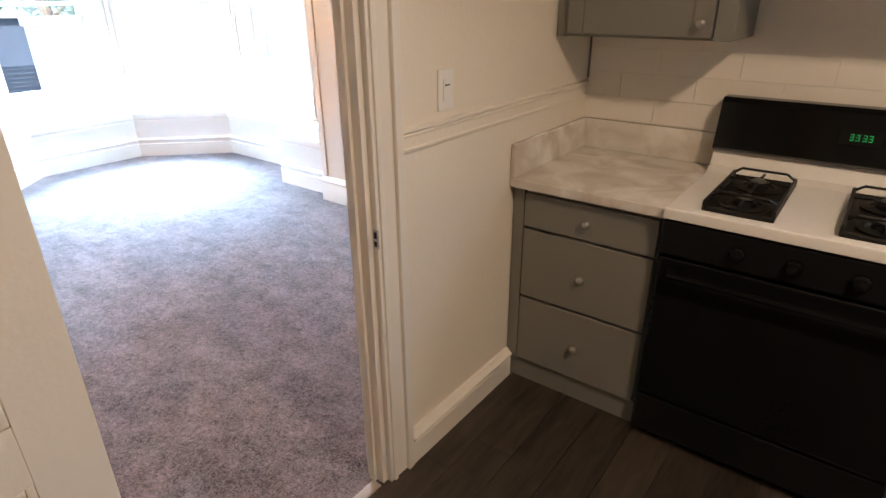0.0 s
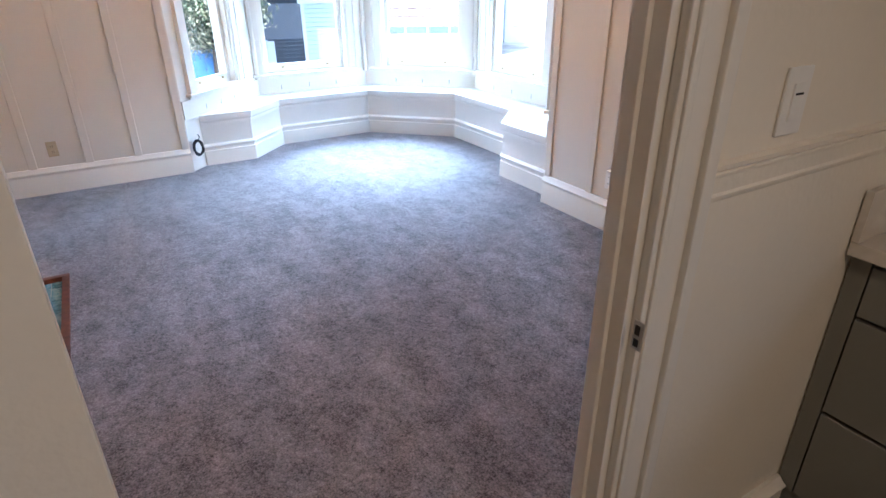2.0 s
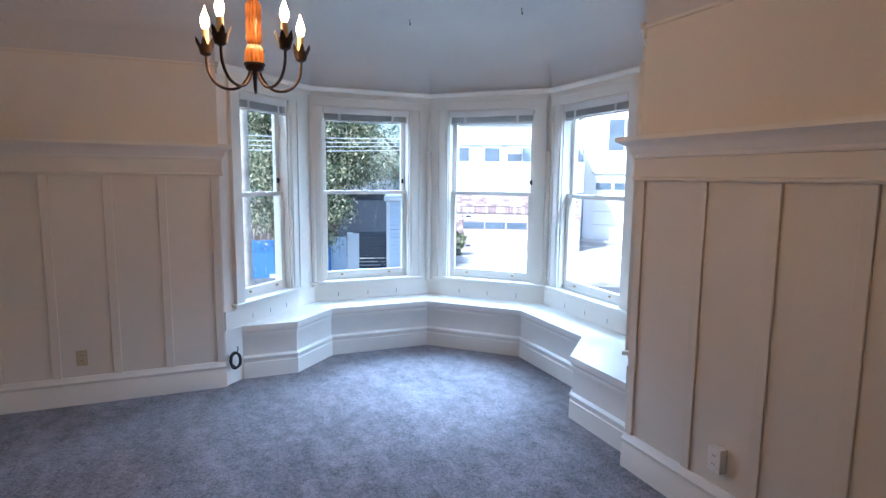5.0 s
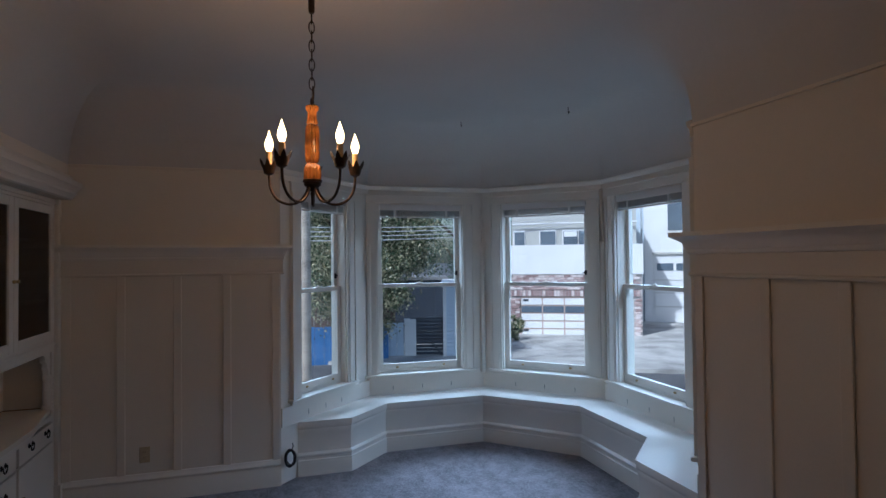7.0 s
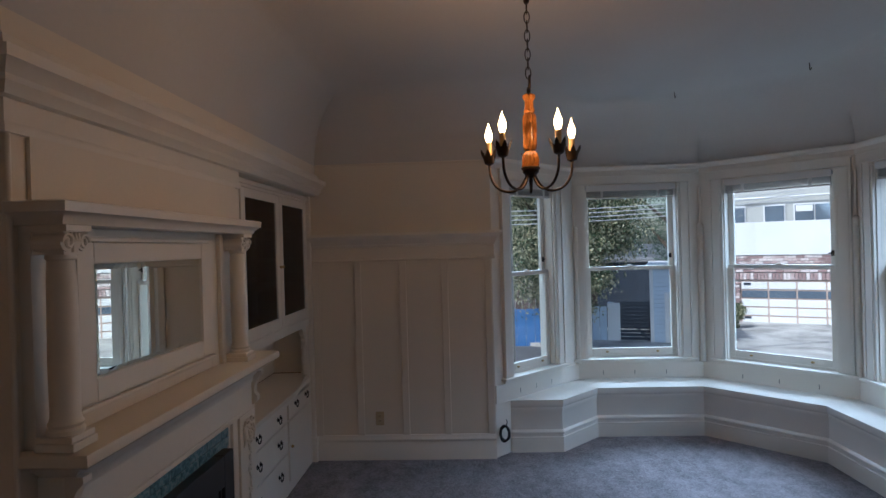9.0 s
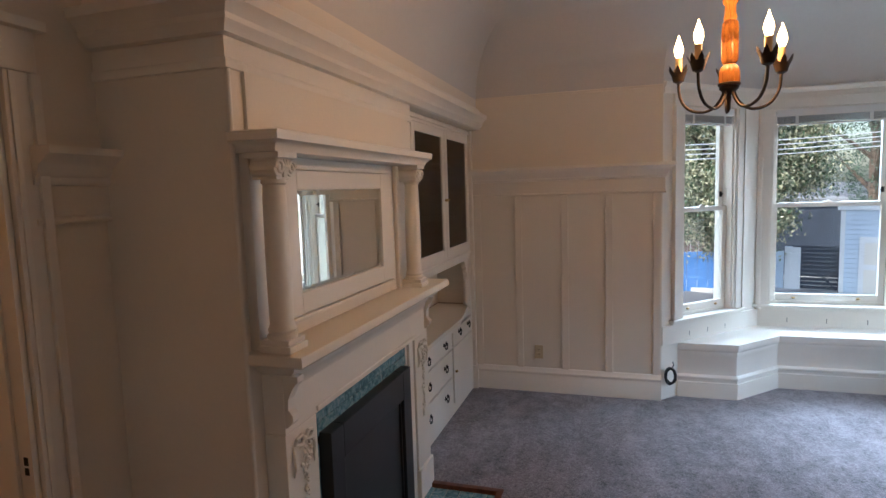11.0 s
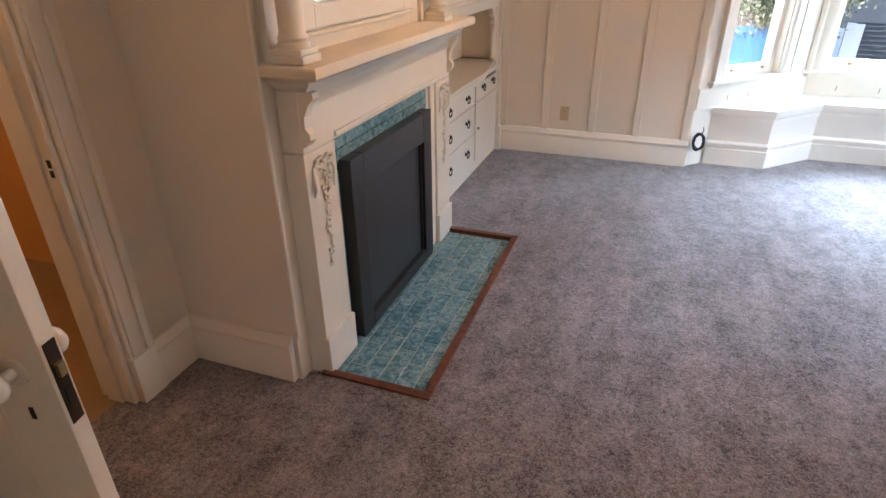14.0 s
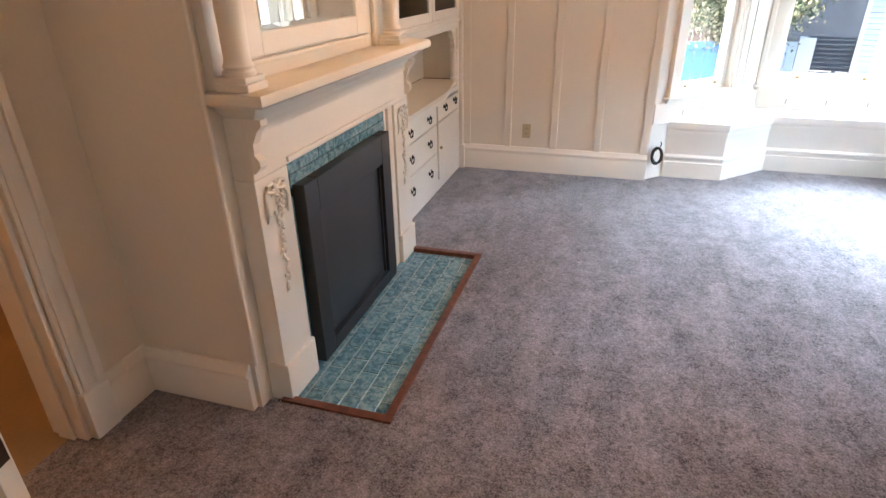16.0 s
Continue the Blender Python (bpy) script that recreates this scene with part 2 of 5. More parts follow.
def lathe(bm, rows, seg=24, flute=0, depth=0.0, at=(0, 0, 0)):
    """Turn rows of (radius, z) about the upright axis; flute cuts that many hollows."""
    rings = []
    for r, z in rows:
        ring = []
        for i in range(seg):
            a = 2 * math.pi * i / seg
            k = r * (1 - depth * (0.5 + 0.5 * math.cos(flute * a))) if flute else r
            ring.append(bm.verts.new((at[0] + k * math.cos(a), at[1] + k * math.sin(a), at[2] + z)))
        rings.append(ring)
    for a, b in zip(rings, rings[1:]):
        for i in range(seg):
            bm.faces.new((a[i], a[(i + 1) % seg], b[(i + 1) % seg], b[i]))
    bm.faces.new(rings[0][::-1])
    bm.faces.new(rings[-1])
    return bm


def tube(bm, pts, r, seg=8, closed=False):
    pts = [Vector(p) for p in pts]
    rings, n = [], len(pts)
    up = None
    for i, p in enumerate(pts):
        d = (pts[(i + 1) % n] - pts[i - 1]) if closed else (pts[min(i + 1, n - 1)] - pts[max(i - 1, 0)])
        d.normalize()
        if up is None:
            up = d.orthogonal().normalized()
        up = (up - d * up.dot(d)).normalized()
        side = d.cross(up)
        k = r[i] if isinstance(r, (list, tuple)) else r
        rings.append([bm.verts.new(p + (up * math.cos(2 * math.pi * j / seg) + side * math.sin(2 * math.pi * j / seg)) * k) for j in range(seg)])
    for i in range(n if closed else n - 1):
        a, b = rings[i], rings[(i + 1) % n]
        for j in range(seg):
            bm.faces.new((a[j], a[(j + 1) % seg], b[(j + 1) % seg], b[j]))
    if not closed:
        bm.faces.new(rings[0][::-1])
        bm.faces.new(rings[-1])
    return bm


def offset_line(pts, d, closed=False):
    """The polyline moved d to the right of its way, with mitred corners."""
    out, n = [], len(pts)
    for i in range(n):
        p = Vector(pts[i])
        a = Vector(pts[i]) - Vector(pts[i - 1]) if (i > 0 or closed) else None
        b = Vector(pts[(i + 1) % n]) - Vector(pts[i]) if (i < n - 1 or closed) else None
        ns = [Vector((v.y, -v.x)).normalized() for v in (a, b) if v is not None]
        if len(ns) == 1:
            out.append(p + ns[0] * d)
        else:
            k = ns[0] + ns[1]
            out.append(p + k * (2 * d / k.length_squared))
    return out


def sweep(bm, pts, profile, closed=False):
    """A moulding: profile rows (proud, z), a closed loop, run along pts, proud to the right of the way."""
    lines = [offset_line(pts, o, closed) for o, z in profile]
    n, k = len(pts), len(profile)
    vs = [[bm.verts.new((lines[j][i].x, lines[j][i].y, profile[j][1])) for j in range(k)] for i in range(n)]
    for i in range(n if closed else n - 1):
        a, b = vs[i], vs[(i + 1) % n]
        for j in range(k):
            bm.faces.new((a[j], a[(j + 1) % k], b[(j + 1) % k], b[j]))
    if not closed:
        bm.faces.new(vs[0])
        bm.faces.new(vs[-1][::-1])
    return bm


def prism(bm, pts, z0, z1):
    """An upright prism over a plan."""
    lo = [bm.verts.new((x, y, z0)) for x, y in pts]
    hi = [bm.verts.new((x, y, z1)) for x, y in pts]
    n = len(pts)
    for i in range(n):
        bm.faces.new((lo[i], lo[(i + 1) % n], hi[(i + 1) % n], hi[i]))
    bm.faces.new(lo[::-1])
    bm.faces.new(hi)
    return bm


def setting(name, bm, mat, label="", smooth=False, bevel=0.0):
    return tagged(part(name, bm, mat, None, label, smooth, bevel), kind="structure")


# ---- plan ----
WX, NY, EX, SY, BY, BX = -5.267, 3.415, -0.79, -0.59, -0.08, -2.13   # faces of the dining room
KX, KN = -0.72, 2.87                                                # kitchen side of the east wall, and its north wall
CX, CY, SEAT, BAY = -4.62, 2.74, 1.135, 1.47                        # middle of the bay, to its seat front, to its walls
HALF = BAY * math.tan(radians(22.5))
ARRIS_W, ARRIS_N = (WX, 1.355), (-3.14, NY)
V_AB, V_BC, V_CD, V_DE = (CX - BAY, ARRIS_W[1] + WX - (CX - BAY)), (CX - BAY, CY + HALF), (CX - HALF, CY + BAY), (ARRIS_N[0] - (CY + BAY - NY), CY + BAY)
RAIL, COVE, CEILING, TOP = 1.82, 2.42, 3.0, 3.2

# floors
bm = bmesh.new()
prism(bm, [(EX + 0.03, -0.9), (-3.0, -0.9), (-6.4, -0.9), (-6.4, 4.6), (EX + 0.03, 4.6)], -0.3, -0.045)
setting("floor_slab", bm, HOLE)
HX0, HX1, HY1 = -3.633, -2.18, 0.43
floor = prism(bmesh.new(), [(EX + 0.045, SY - 0.08), (EX + 0.045, 4.5), (-6.3, 4.5), (-6.3, SY - 0.08), (HX0, SY - 0.08), (HX0, HY1), (HX1, HY1), (HX1, SY - 0.08)], -0.04, 0.0)
setting("floor_carpet", floor, CARPET, "mauve-grey cut-pile carpet with brushed marks")
setting("floor_kitchen_base", boxes((EX + 0.047, 3.4, -1.6, 3.1, -0.3, -0.016)), HOLE)


# walls
def wall(name, mat, *rows):
    return setting(name, boxes(*rows), mat)


wall("wall_west", CREAM, (WX - 0.2, WX, -0.8, ARRIS_W[1], -0.3, TOP))
wall("wall_north", CREAM, (ARRIS_N[0], EX - 0.002, NY, NY + 0.2, -0.3, TOP))
DOOR_S, DOOR_N, DOOR_H = 0.62, 1.50, 2.06
KMID = -0.755
wall("wall_east_dining_side", CREAM, (KMID, EX, SY - 0.2, DOOR_S, -0.3, TOP), (KMID, EX, DOOR_N, NY + 0.2, -0.3, TOP), (KMID, EX, DOOR_S, DOOR_N, DOOR_H, TOP))
wall("wall_east_kitchen_side", KWALL, (KMID, KX, -1.6, DOOR_S, -0.3, TOP), (KMID, KX, DOOR_N, 3.3, -0.3, TOP), (KMID, KX, DOOR_S, DOOR_N, DOOR_H, TOP))
SD0, SD1 = -1.82, -0.97
wall("wall_south", CREAM, (BX, SD0, SY - 0.16, SY, -0.3, TOP), (SD1, KMID, SY - 0.16, SY, -0.3, TOP), (SD0, SD1, SY - 0.16, SY, 2.06, TOP))
wall("wall_chimney_breast", CREAM, (-3.70, BX, SY - 0.16, BY, -0.3, TOP))
wall("wall_over_cabinet", CREAM, (WX, -3.70, SY - 0.16, BY, 2.172, TOP))
wall("wall_behind_cabinet", CREAM, (WX, -3.70, SY - 0.16, SY, -0.3, 2.172))
WINDOWS = {"A": (225, -0.005, 0.62), "B": (180, -0.035, 0.88), "C": (135, 0.035, 0.88), "D": (90, 0.03, 0.88), "E": (45, 0.005, 0.62)}
SILL, HEAD, MEET = 0.65, 2.27, 1.475


ENDS = {"A": (ARRIS_W, V_AB), "B": (V_AB, V_BC), "C": (V_BC, V_CD), "D": (V_CD, V_DE), "E": (V_DE, ARRIS_N)}


def bay_pose(key):
    """x along the wall to the right, y outwards; x = 0 opposite the middle of the bay."""
    a = radians(WINDOWS[key][0])
    away = Vector((math.cos(a), math.sin(a)))
    d = (Vector(ENDS[key][0]) - Vector((CX, CY))).dot(away)
    return pose(CX + d * away.x, CY + d * away.y, 0, 0, 0, WINDOWS[key][0] - 90)


for key, (ang, mid, width) in WINDOWS.items():
    lo, hi = [(bay_pose(key).inverted() @ Vector((*p, 0))).x for p in ENDS[key]]
    x0, x1, t = mid - width / 2, mid + width / 2, 0.16
    e0, e1 = (0.07 if key != "A" else -0.0), (0.07 if key != "E" else 0.0)
    bm = bmesh.new()
    for r in ((lo - e0, x0, 0, t, -0.3, TOP), (x1, hi + e1, 0, t, -0.3, TOP), (x0, x1, 0, t, -0.3, SILL - 0.03), (x0, x1, 0, t, HEAD, TOP)):
        box(bm, *r, m=bay_pose(key))
    setting("wall_bay_" + key.lower(), bm, WHITE)

# ceiling with its cove, one sheet; unseen slab added above to block light
PERIM = [(WX, BY), ARRIS_W, V_AB, V_BC, V_CD, V_DE, ARRIS_N, (EX, NY), (EX, SY), (BX, SY), (BX, BY)]
bm = bmesh.new()
rings = []
STEPS = 9
for k in range(STEPS + 1):
    a = k / STEPS * math.pi / 2
    inset, z = 0.001 + 0.42 * (1 - math.cos(a)), COVE + (CEILING - COVE) * math.sin(a)
    rings.append([bm.verts.new((p.x, p.y, z)) for p in offset_line(PERIM, inset, True)])
for a, b in zip(rings, rings[1:]):
    for i in range(len(a)):
        bm.faces.new((a[i], a[(i + 1) % len(a)], b[(i + 1) % len(a)], b[i]))
cap = bm.faces.new(rings[-1])
bmesh.ops.triangulate(bm, faces=[cap])
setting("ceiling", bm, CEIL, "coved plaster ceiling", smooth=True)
setting("ceiling_light_block", boxes((-6.5, KMID, -0.9, 4.6, 3.06, 3.2)), CEIL)

# picture rail, plate rail, panel frieze, battens, baseboards
RAILPROF = [(0.002, RAIL - 0.081), (0.024, RAIL - 0.08), (0.03, RAIL - 0.07), (0.03, RAIL - 0.058), (0.04, RAIL - 0.048), (0.046, RAIL - 0.024), (0.066, RAIL - 0.008), (0.085, RAIL + 0.004), (0.095, RAIL + 0.01), (0.095, RAIL + 0.032), (0.002, RAIL + 0.034)]
FRIEZE = [(0.001, 1.622), (0.022, 1.622), (0.027, 1.628), (0.027, 1.636), (0.019, 1.644), (0.019, RAIL - 0.082), (0.001, RAIL - 0.082)]
BASE = [(0.001, 0.001), (0.028, 0.001), (0.028, 0.135), (0.023, 0.142), (0.023, 0.152), (0.034, 0.16), (0.034, 0.17), (0.022, 0.182), (0.012, 0.2), (0.001, 0.202)]
PICT = [(0.001, COVE - 0.012), (0.008, COVE - 0.010), (0.010, COVE + 0.004), (0.001, COVE + 0.008)]
RUNS = {"west": [(WX, -0.16), (WX, ARRIS_W[1] - 0.001)], "north": [(ARRIS_N[0] + 0.001, NY), (EX, NY), (EX, DOOR_N + 0.115)], "east": [(EX, DOOR_S - 0.115), (EX, SY), (SD1 + 0.09, SY)], "south": [(SD0 - 0.105, SY), (BX, SY), (BX, BY - 0.02)]}
for key, run in RUNS.items():
    setting("baseboard_" + key, sweep(bmesh.new(), run, BASE), WHITE, smooth=True)
    rail = [(SD0 - 0.055, SY), run[1]] if key == "south" else run
    if key == "north":
        rail = [(run[0][0], NY + 0.06)] + run
    elif key == "west":
        rail = run + [(WX - 0.06, run[-1][1])]
    if key != "east":
        setting("trim_plate_rail_" + key, sweep(bmesh.new(), rail, RAILPROF), WHITE, "white painted plate rail", smooth=True)
        if key == "north":
            setting("trim_rail_shelf_end", sweep(bmesh.new(), [(EX - 0.02, NY - 0.2), (EX - 0.02, DOOR_N + 0.112)], [(0.0, RAIL - 0.03), (0.045, RAIL - 0.02), (0.085, RAIL + 0.002), (0.095, RAIL + 0.02), (0.0, RAIL + 0.036)]), WHITE)
        setting("trim_panel_frieze_" + key, sweep(bmesh.new(), rail, FRIEZE), CREAM)
for key, run in (("west", RUNS["west"]), ("north", RUNS["north"])):
    setting("trim_picture_line_" + key, sweep(bmesh.new(), run, PICT if key == "west" else [(o * 2, z) for o, z in PICT]), CREAM)


def batten(name, x0, x1, y0, y1):
    return setting(name, boxes((x0, x1, y0, y1, 0.2, 1.6215)), CREAM, bevel=0.005)


for y in (-0.09, 0.251, 0.623, 0.965, 1.32):
    batten("trim_batten_west", WX + 0.001, WX + 0.014, y - 0.029, y + 0.029)
for x in (-3.108, -2.70, -2.325, -1.965, -1.60, -1.24, -0.93):
    batten("trim_batten_north", x - 0.027, x + 0.027, NY - 0.013, NY - 0.001)
for y in (1.95, 2.32, 2.69, 3.06, 3.38):
    batten("trim_batten_east", EX - 0.013, EX - 0.001, y - 0.027, y + 0.027)
# cornice over fireplace and cabinet
CROWN = [(0.001, 2.172), (0.006, 2.172), (0.026, 2.176), (0.035, 2.192), (0.05, 2.205), (0.05, 2.222), (0.072, 2.248), (0.086, 2.256), (0.09, 2.286), (0.03, 2.298), (0.02, 2.34), (0.001, 2.35)]
CROWN_LOW = [(0.001, 2.075), (0.011, 2.077), (0.014, 2.092), (0.009, 2.104), (0.004, 2.108), (0.004, 2.171), (0.001, 2.171)]
setting("trim_cornice_fireplace", sweep(bmesh.new(), [(BX, SY + 0.002), (BX, BY), (WX + 0.001, BY)], CROWN), WHITE, "white painted cornice moulding", smooth=True)
setting("trim_cornice_fillet", sweep(bmesh.new(), [(BX, SY + 0.002), (BX, BY), (-3.699, BY)], CROWN_LOW), WHITE, smooth=True)
# slender bead on the breast's corner
setting("trim_corner_bead", cyl(bmesh.new(), (BX - 0.004, BY + 0.004, 0.2), (BX - 0.004, BY + 0.004, 2.074), 0.008), WHITE, smooth=True)

# bay: cornice, corner strips, window casings, aprons
BAYLINE = [ARRIS_W, V_AB, V_BC, V_CD, V_DE, ARRIS_N]
setting("trim_bay_cornice", sweep(bmesh.new(), BAYLINE, [(0.001, 2.36), (0.014, 2.36), (0.016, 2.40), (0.03, 2.415), (0.034, 2.44), (0.001, 2.45)]), WHITE, smooth=True)
setting("trim_bay_apron", sweep(bmesh.new(), BAYLINE, [(0.001, 0.438), (0.012, 0.438), (0.012, 0.585), (0.001, 0.585)]), WHITE)
for i, v in enumerate((V_AB, V_BC, V_CD, V_DE)):
    way = (Vector((CX, CY)) - Vector(v)).normalized()
    p = Vector(v) + way * 0.012
    bm = bmesh.new()
    cyl(bm, (*p, 0.585), (*p, 1.86), 0.026)
    cyl(bm, (*p, 1.86), (*p, 2.24), 0.012)
    ball(bm, (*p, 1.862), 0.028)
    setting("trim_bay_corner_bead", bm, WHITE, smooth=True)


# ---- windows ----
def blind(key, mid, width):
    b = thing("window_blind", bay_pose(key) @ pose(mid, 0.03, 0), "raised white aluminium mini blind with its slats stacked", "blind", "blinds of the bay")
    w = width / 2 - 0.012
    part("headrail", boxes((-w, w, -0.035, 0.005, 2.225, 2.262)), BLIND, b, bevel=0.003)
    part("valance", boxes((-w, w, -0.044, -0.038, 2.215, 2.265)), BLIND, b, bevel=0.002)
    for i in range(9):
        part("slat", boxes((-w + 0.008, w - 0.008, -0.032, -0.004, 2.158 + i * 0.0062, 2.1612 + i * 0.0062)), BACKLIT, b)
    part("bottom_rail", boxes((-w + 0.008, w - 0.008, -0.032, -0.004, 2.138, 2.152)), BLIND, b, bevel=0.003)
    for s in (-0.28, 0.28):
        part("ladder_tape", boxes((s * width * 1.1 - 0.012, s * width * 1.1 + 0.012, -0.0345, -0.0325, 2.138, 2.222)), BLIND, b)
    part("tilt_wand", cyl(bmesh.new(), (-w + 0.06, -0.046, 2.22), (-w + 0.063, -0.05, 1.55), 0.0035, seg=6), PANE, b)


def sash(name, parent, x0, x1, y, z0, z1, foot):
    s, t = 0.045, 0.034
    ob = part(name, boxes((x0, x0 + s, y, y + t, z0, z1), (x1 - s, x1, y, y + t, z0, z1), (x0 + s, x1 - s, y, y + t, z0, z0 + foot), (x0 + s, x1 - s, y, y + t, z1 - 0.036, z1)), WHITE, parent, bevel=0.004)
    pane = part("pane", boxes((x0 + s - 0.004, x1 - s + 0.004, y + 0.013, y + 0.017, z0 + foot - 0.004, z1 - 0.032)), PANE, ob, "clear window glass")
    pane.visible_shadow = False
    return ob


for number, (key, (ang, mid, width)) in enumerate(WINDOWS.items(), 1):
    w = thing("window_%d" % number, bay_pose(key), "white painted double-hung sash window of the bay", "window", "bay windows", "structure")
    x0, x1 = mid - width / 2, mid + width / 2
    c = 0.105
    for name, a, b in (("casing", x0 - c, x0 + 0.008), ("casing", x1 - 0.008, x1 + c)):
        bm = boxes((a, b, -0.022, 0, SILL - 0.02, HEAD + 0.005), (a + 0.02, b - 0.02, -0.03, -0.021, SILL - 0.02, HEAD + 0.005))
        edge = (a, a + 0.018) if name and a < mid else (b - 0.018, b)
        box(bm, *edge, -0.036, -0.021, SILL - 0.02, HEAD + 0.005)
        part(name, bm, WHITE, w, bevel=0.003)
    part("head_casing", boxes((x0 - c, x1 + c, -0.024, 0, HEAD + 0.006, HEAD + 0.088), (x0 - c - 0.01, x1 + c + 0.01, -0.03, 0, HEAD + 0.078, HEAD + 0.09)), WHITE, w, bevel=0.003)
    part("window_stool", boxes((x0 - c - 0.025, x1 + c + 0.025, -0.052, 0.05, SILL - 0.045, SILL - 0.021)), WHITE, w, bevel=0.006)
    part("apron", boxes((x0 - c, x1 + c, -0.02, 0, SILL - 0.066, SILL - 0.046)), WHITE, w, bevel=0.003)
    part("window_frame", boxes((x0 + 0.0005, x0 + 0.018, 0.001, 0.158, SILL - 0.02, HEAD), (x1 - 0.018, x1 - 0.0005, 0.001, 0.158, SILL - 0.02, HEAD), (x0 + 0.018, x1 - 0.018, 0.001, 0.158, HEAD - 0.018, HEAD - 0.0005), (x0 + 0.018, x1 - 0.018, 0.051, 0.17, SILL - 0.028, SILL)), WHITE, w)
    sash("upper_sash", w, x0 + 0.019, x1 - 0.019, 0.088, MEET - 0.018, HEAD - 0.019, 0.036)
    low = sash("lower_sash", w, x0 + 0.019, x1 - 0.019, 0.05, SILL + 0.001, MEET + 0.018, 0.062)
    for s in (-0.27, 0.27):
        part("sash_lift", ball(bmesh.new(), (mid + s * width, 0.044, SILL + 0.03), 0.012, 1.3, 0.8, 0.8), BRASS, low, "small brass sash lift")
    lock = bmesh.new()
    box(lock, mid - 0.03, mid + 0.03, 0.052, 0.08, MEET + 0.0185, MEET + 0.027)
    cyl(lock, (mid, 0.066, MEET + 0.027), (mid, 0.066, MEET + 0.037), 0.011)
    part("sash_lock", lock, WHITE, w, bevel=0.002)
    catch = bmesh.new()
    box(catch, x1 - 0.062, x1 - 0.04, 0.078, 0.087, MEET + 0.09, MEET + 0.135)
    tube(catch, [(x1 - 0.05, 0.08, MEET + 0.115), (x1 - 0.055, 0.06, MEET + 0.115), (x1 - 0.075, 0.055, MEET + 0.112)], 0.006)
    part("ventilation_catch", catch, BLACK, w, "black iron sash catch")
    blind(key, mid, width - 0.03)

# window seat round the bay
h = SEAT * math.tan(radians(22.5))
S2, S3, S4, S5 = (CX - SEAT, CY - h), (CX - SEAT, CY + h), (CX - h, CY + SEAT), (CX + h, CY + SEAT)
S1, S6 = (S2[0] + 0.362, S2[1] - 0.362), (S5[0] + 0.362, S5[1] - 0.362)
S0, S7 = (S1[0], ARRIS_W[1] + (ARRIS_W[0] - S1[0]) + 0.004), (ARRIS_N[0] - (S6[1] - ARRIS_N[1]) - 0.004, S6[1])
FRONT = [S0, S1, S2, S3, S4, S5, S6, S7]
seat = thing("bay_bench", pose(0, 0, 0), "white painted built-in bench round the bay", "bench")
WALLIN = [tuple(p) for p in offset_line(BAYLINE, 0.004)]
SEATTOP = [tuple(p) for p in offset_line(FRONT, 0.022)]
for name, a, b in (("top_board", 0, 1), ("top_board", 1, 2), ("top_board", 2, 3), ("top_board", 3, 4), ("top_board", 4, 5)):
    fr = {0: SEATTOP[0:3], 1: SEATTOP[2:4], 2: SEATTOP[3:5], 3: SEATTOP[4:6], 4: SEATTOP[5:8]}[a]
    back = [WALLIN[b], WALLIN[a]]
    part(name, prism(bmesh.new(), [*fr, *back], 0.418, 0.437), WHITE, seat, bevel=0.004)
SEATPROF = [(-0.02, 0.001), (0.018, 0.001), (0.018, 0.125), (0.01, 0.13), (0.01, 0.15), (0.02, 0.158), (0.02, 0.17), (0.008, 0.182), (0.001, 0.186), (0.001, 0.335), (0.008, 0.345), (0.006, 0.372), (0.014, 0.38), (0.018, 0.395), (0.018, 0.417), (-0.02, 0.417)]
for i in range(7):
    full = sweep(bmesh.new(), FRONT, SEATPROF)
    n = len(SEATPROF)
    full.verts.ensure_lookup_table()
    keep = set(full.verts[j] for j in range(i * n, (i + 2) * n))
    bmesh.ops.delete(full, geom=[v for v in full.verts if v not in keep], context="VERTS")
    part("front_board", full, WHITE, seat, smooth=True)
# small brackets under the stools, along the seat's back
for key, (ang, mid, width) in WINDOWS.items():
    for s in (-0.3, 0.0, 0.3):
        bm = bmesh.new()
        box(bm, mid + s * (width + 0.1) - 0.003, mid + s * (width + 0.1) + 0.003, -0.0135, -0.0125, 0.475, 0.515, m=bay_pose(key))
        part("slot", bm, GREYPAINT, seat)

# ---- doorways ----
def casing(name, m, width, height, side=0.11, proud=1.0, plinth=True):
    """Door trim on the face y = 0 of the pose, room towards -y; the opening runs from x = 0 to width."""
    c = thing(name, m, "white painted moulded door casing", "door casing", "", "structure")
    for s in (-1, 1):
        o = 0 if s < 0 else width
        a, b = sorted((o, o + s * side))
        foot = 0.2 if plinth else 0.002
        bm = boxes((a, b, -0.02 * proud, 0, foot, height + 0.001), (min(o + s * 0.012, o + s * 0.03), max(o + s * 0.012, o + s * 0.03), -0.027 * proud, -0.019 * proud, foot, height), (min(o + s * (side - 0.03), o + s * side), max(o + s * (side - 0.03), o + s * side), -0.034 * proud, -0.019 * proud, foot, height))
        part("side_casing", bm, WHITE, c, bevel=0.004)
        if plinth:
            part("plinth_block", boxes((a - 0.003, b + 0.003, -0.036 * proud, 0, 0.002, 0.199)), WHITE, c, bevel=0.004)
    part("head_casing", boxes((-side, width + side, -0.022, 0, height + 0.002, height + 0.12), (-side - 0.02, width + side + 0.02, -0.05, 0, height + 0.12, height + 0.15)), WHITE, c, bevel=0.004)
    return c


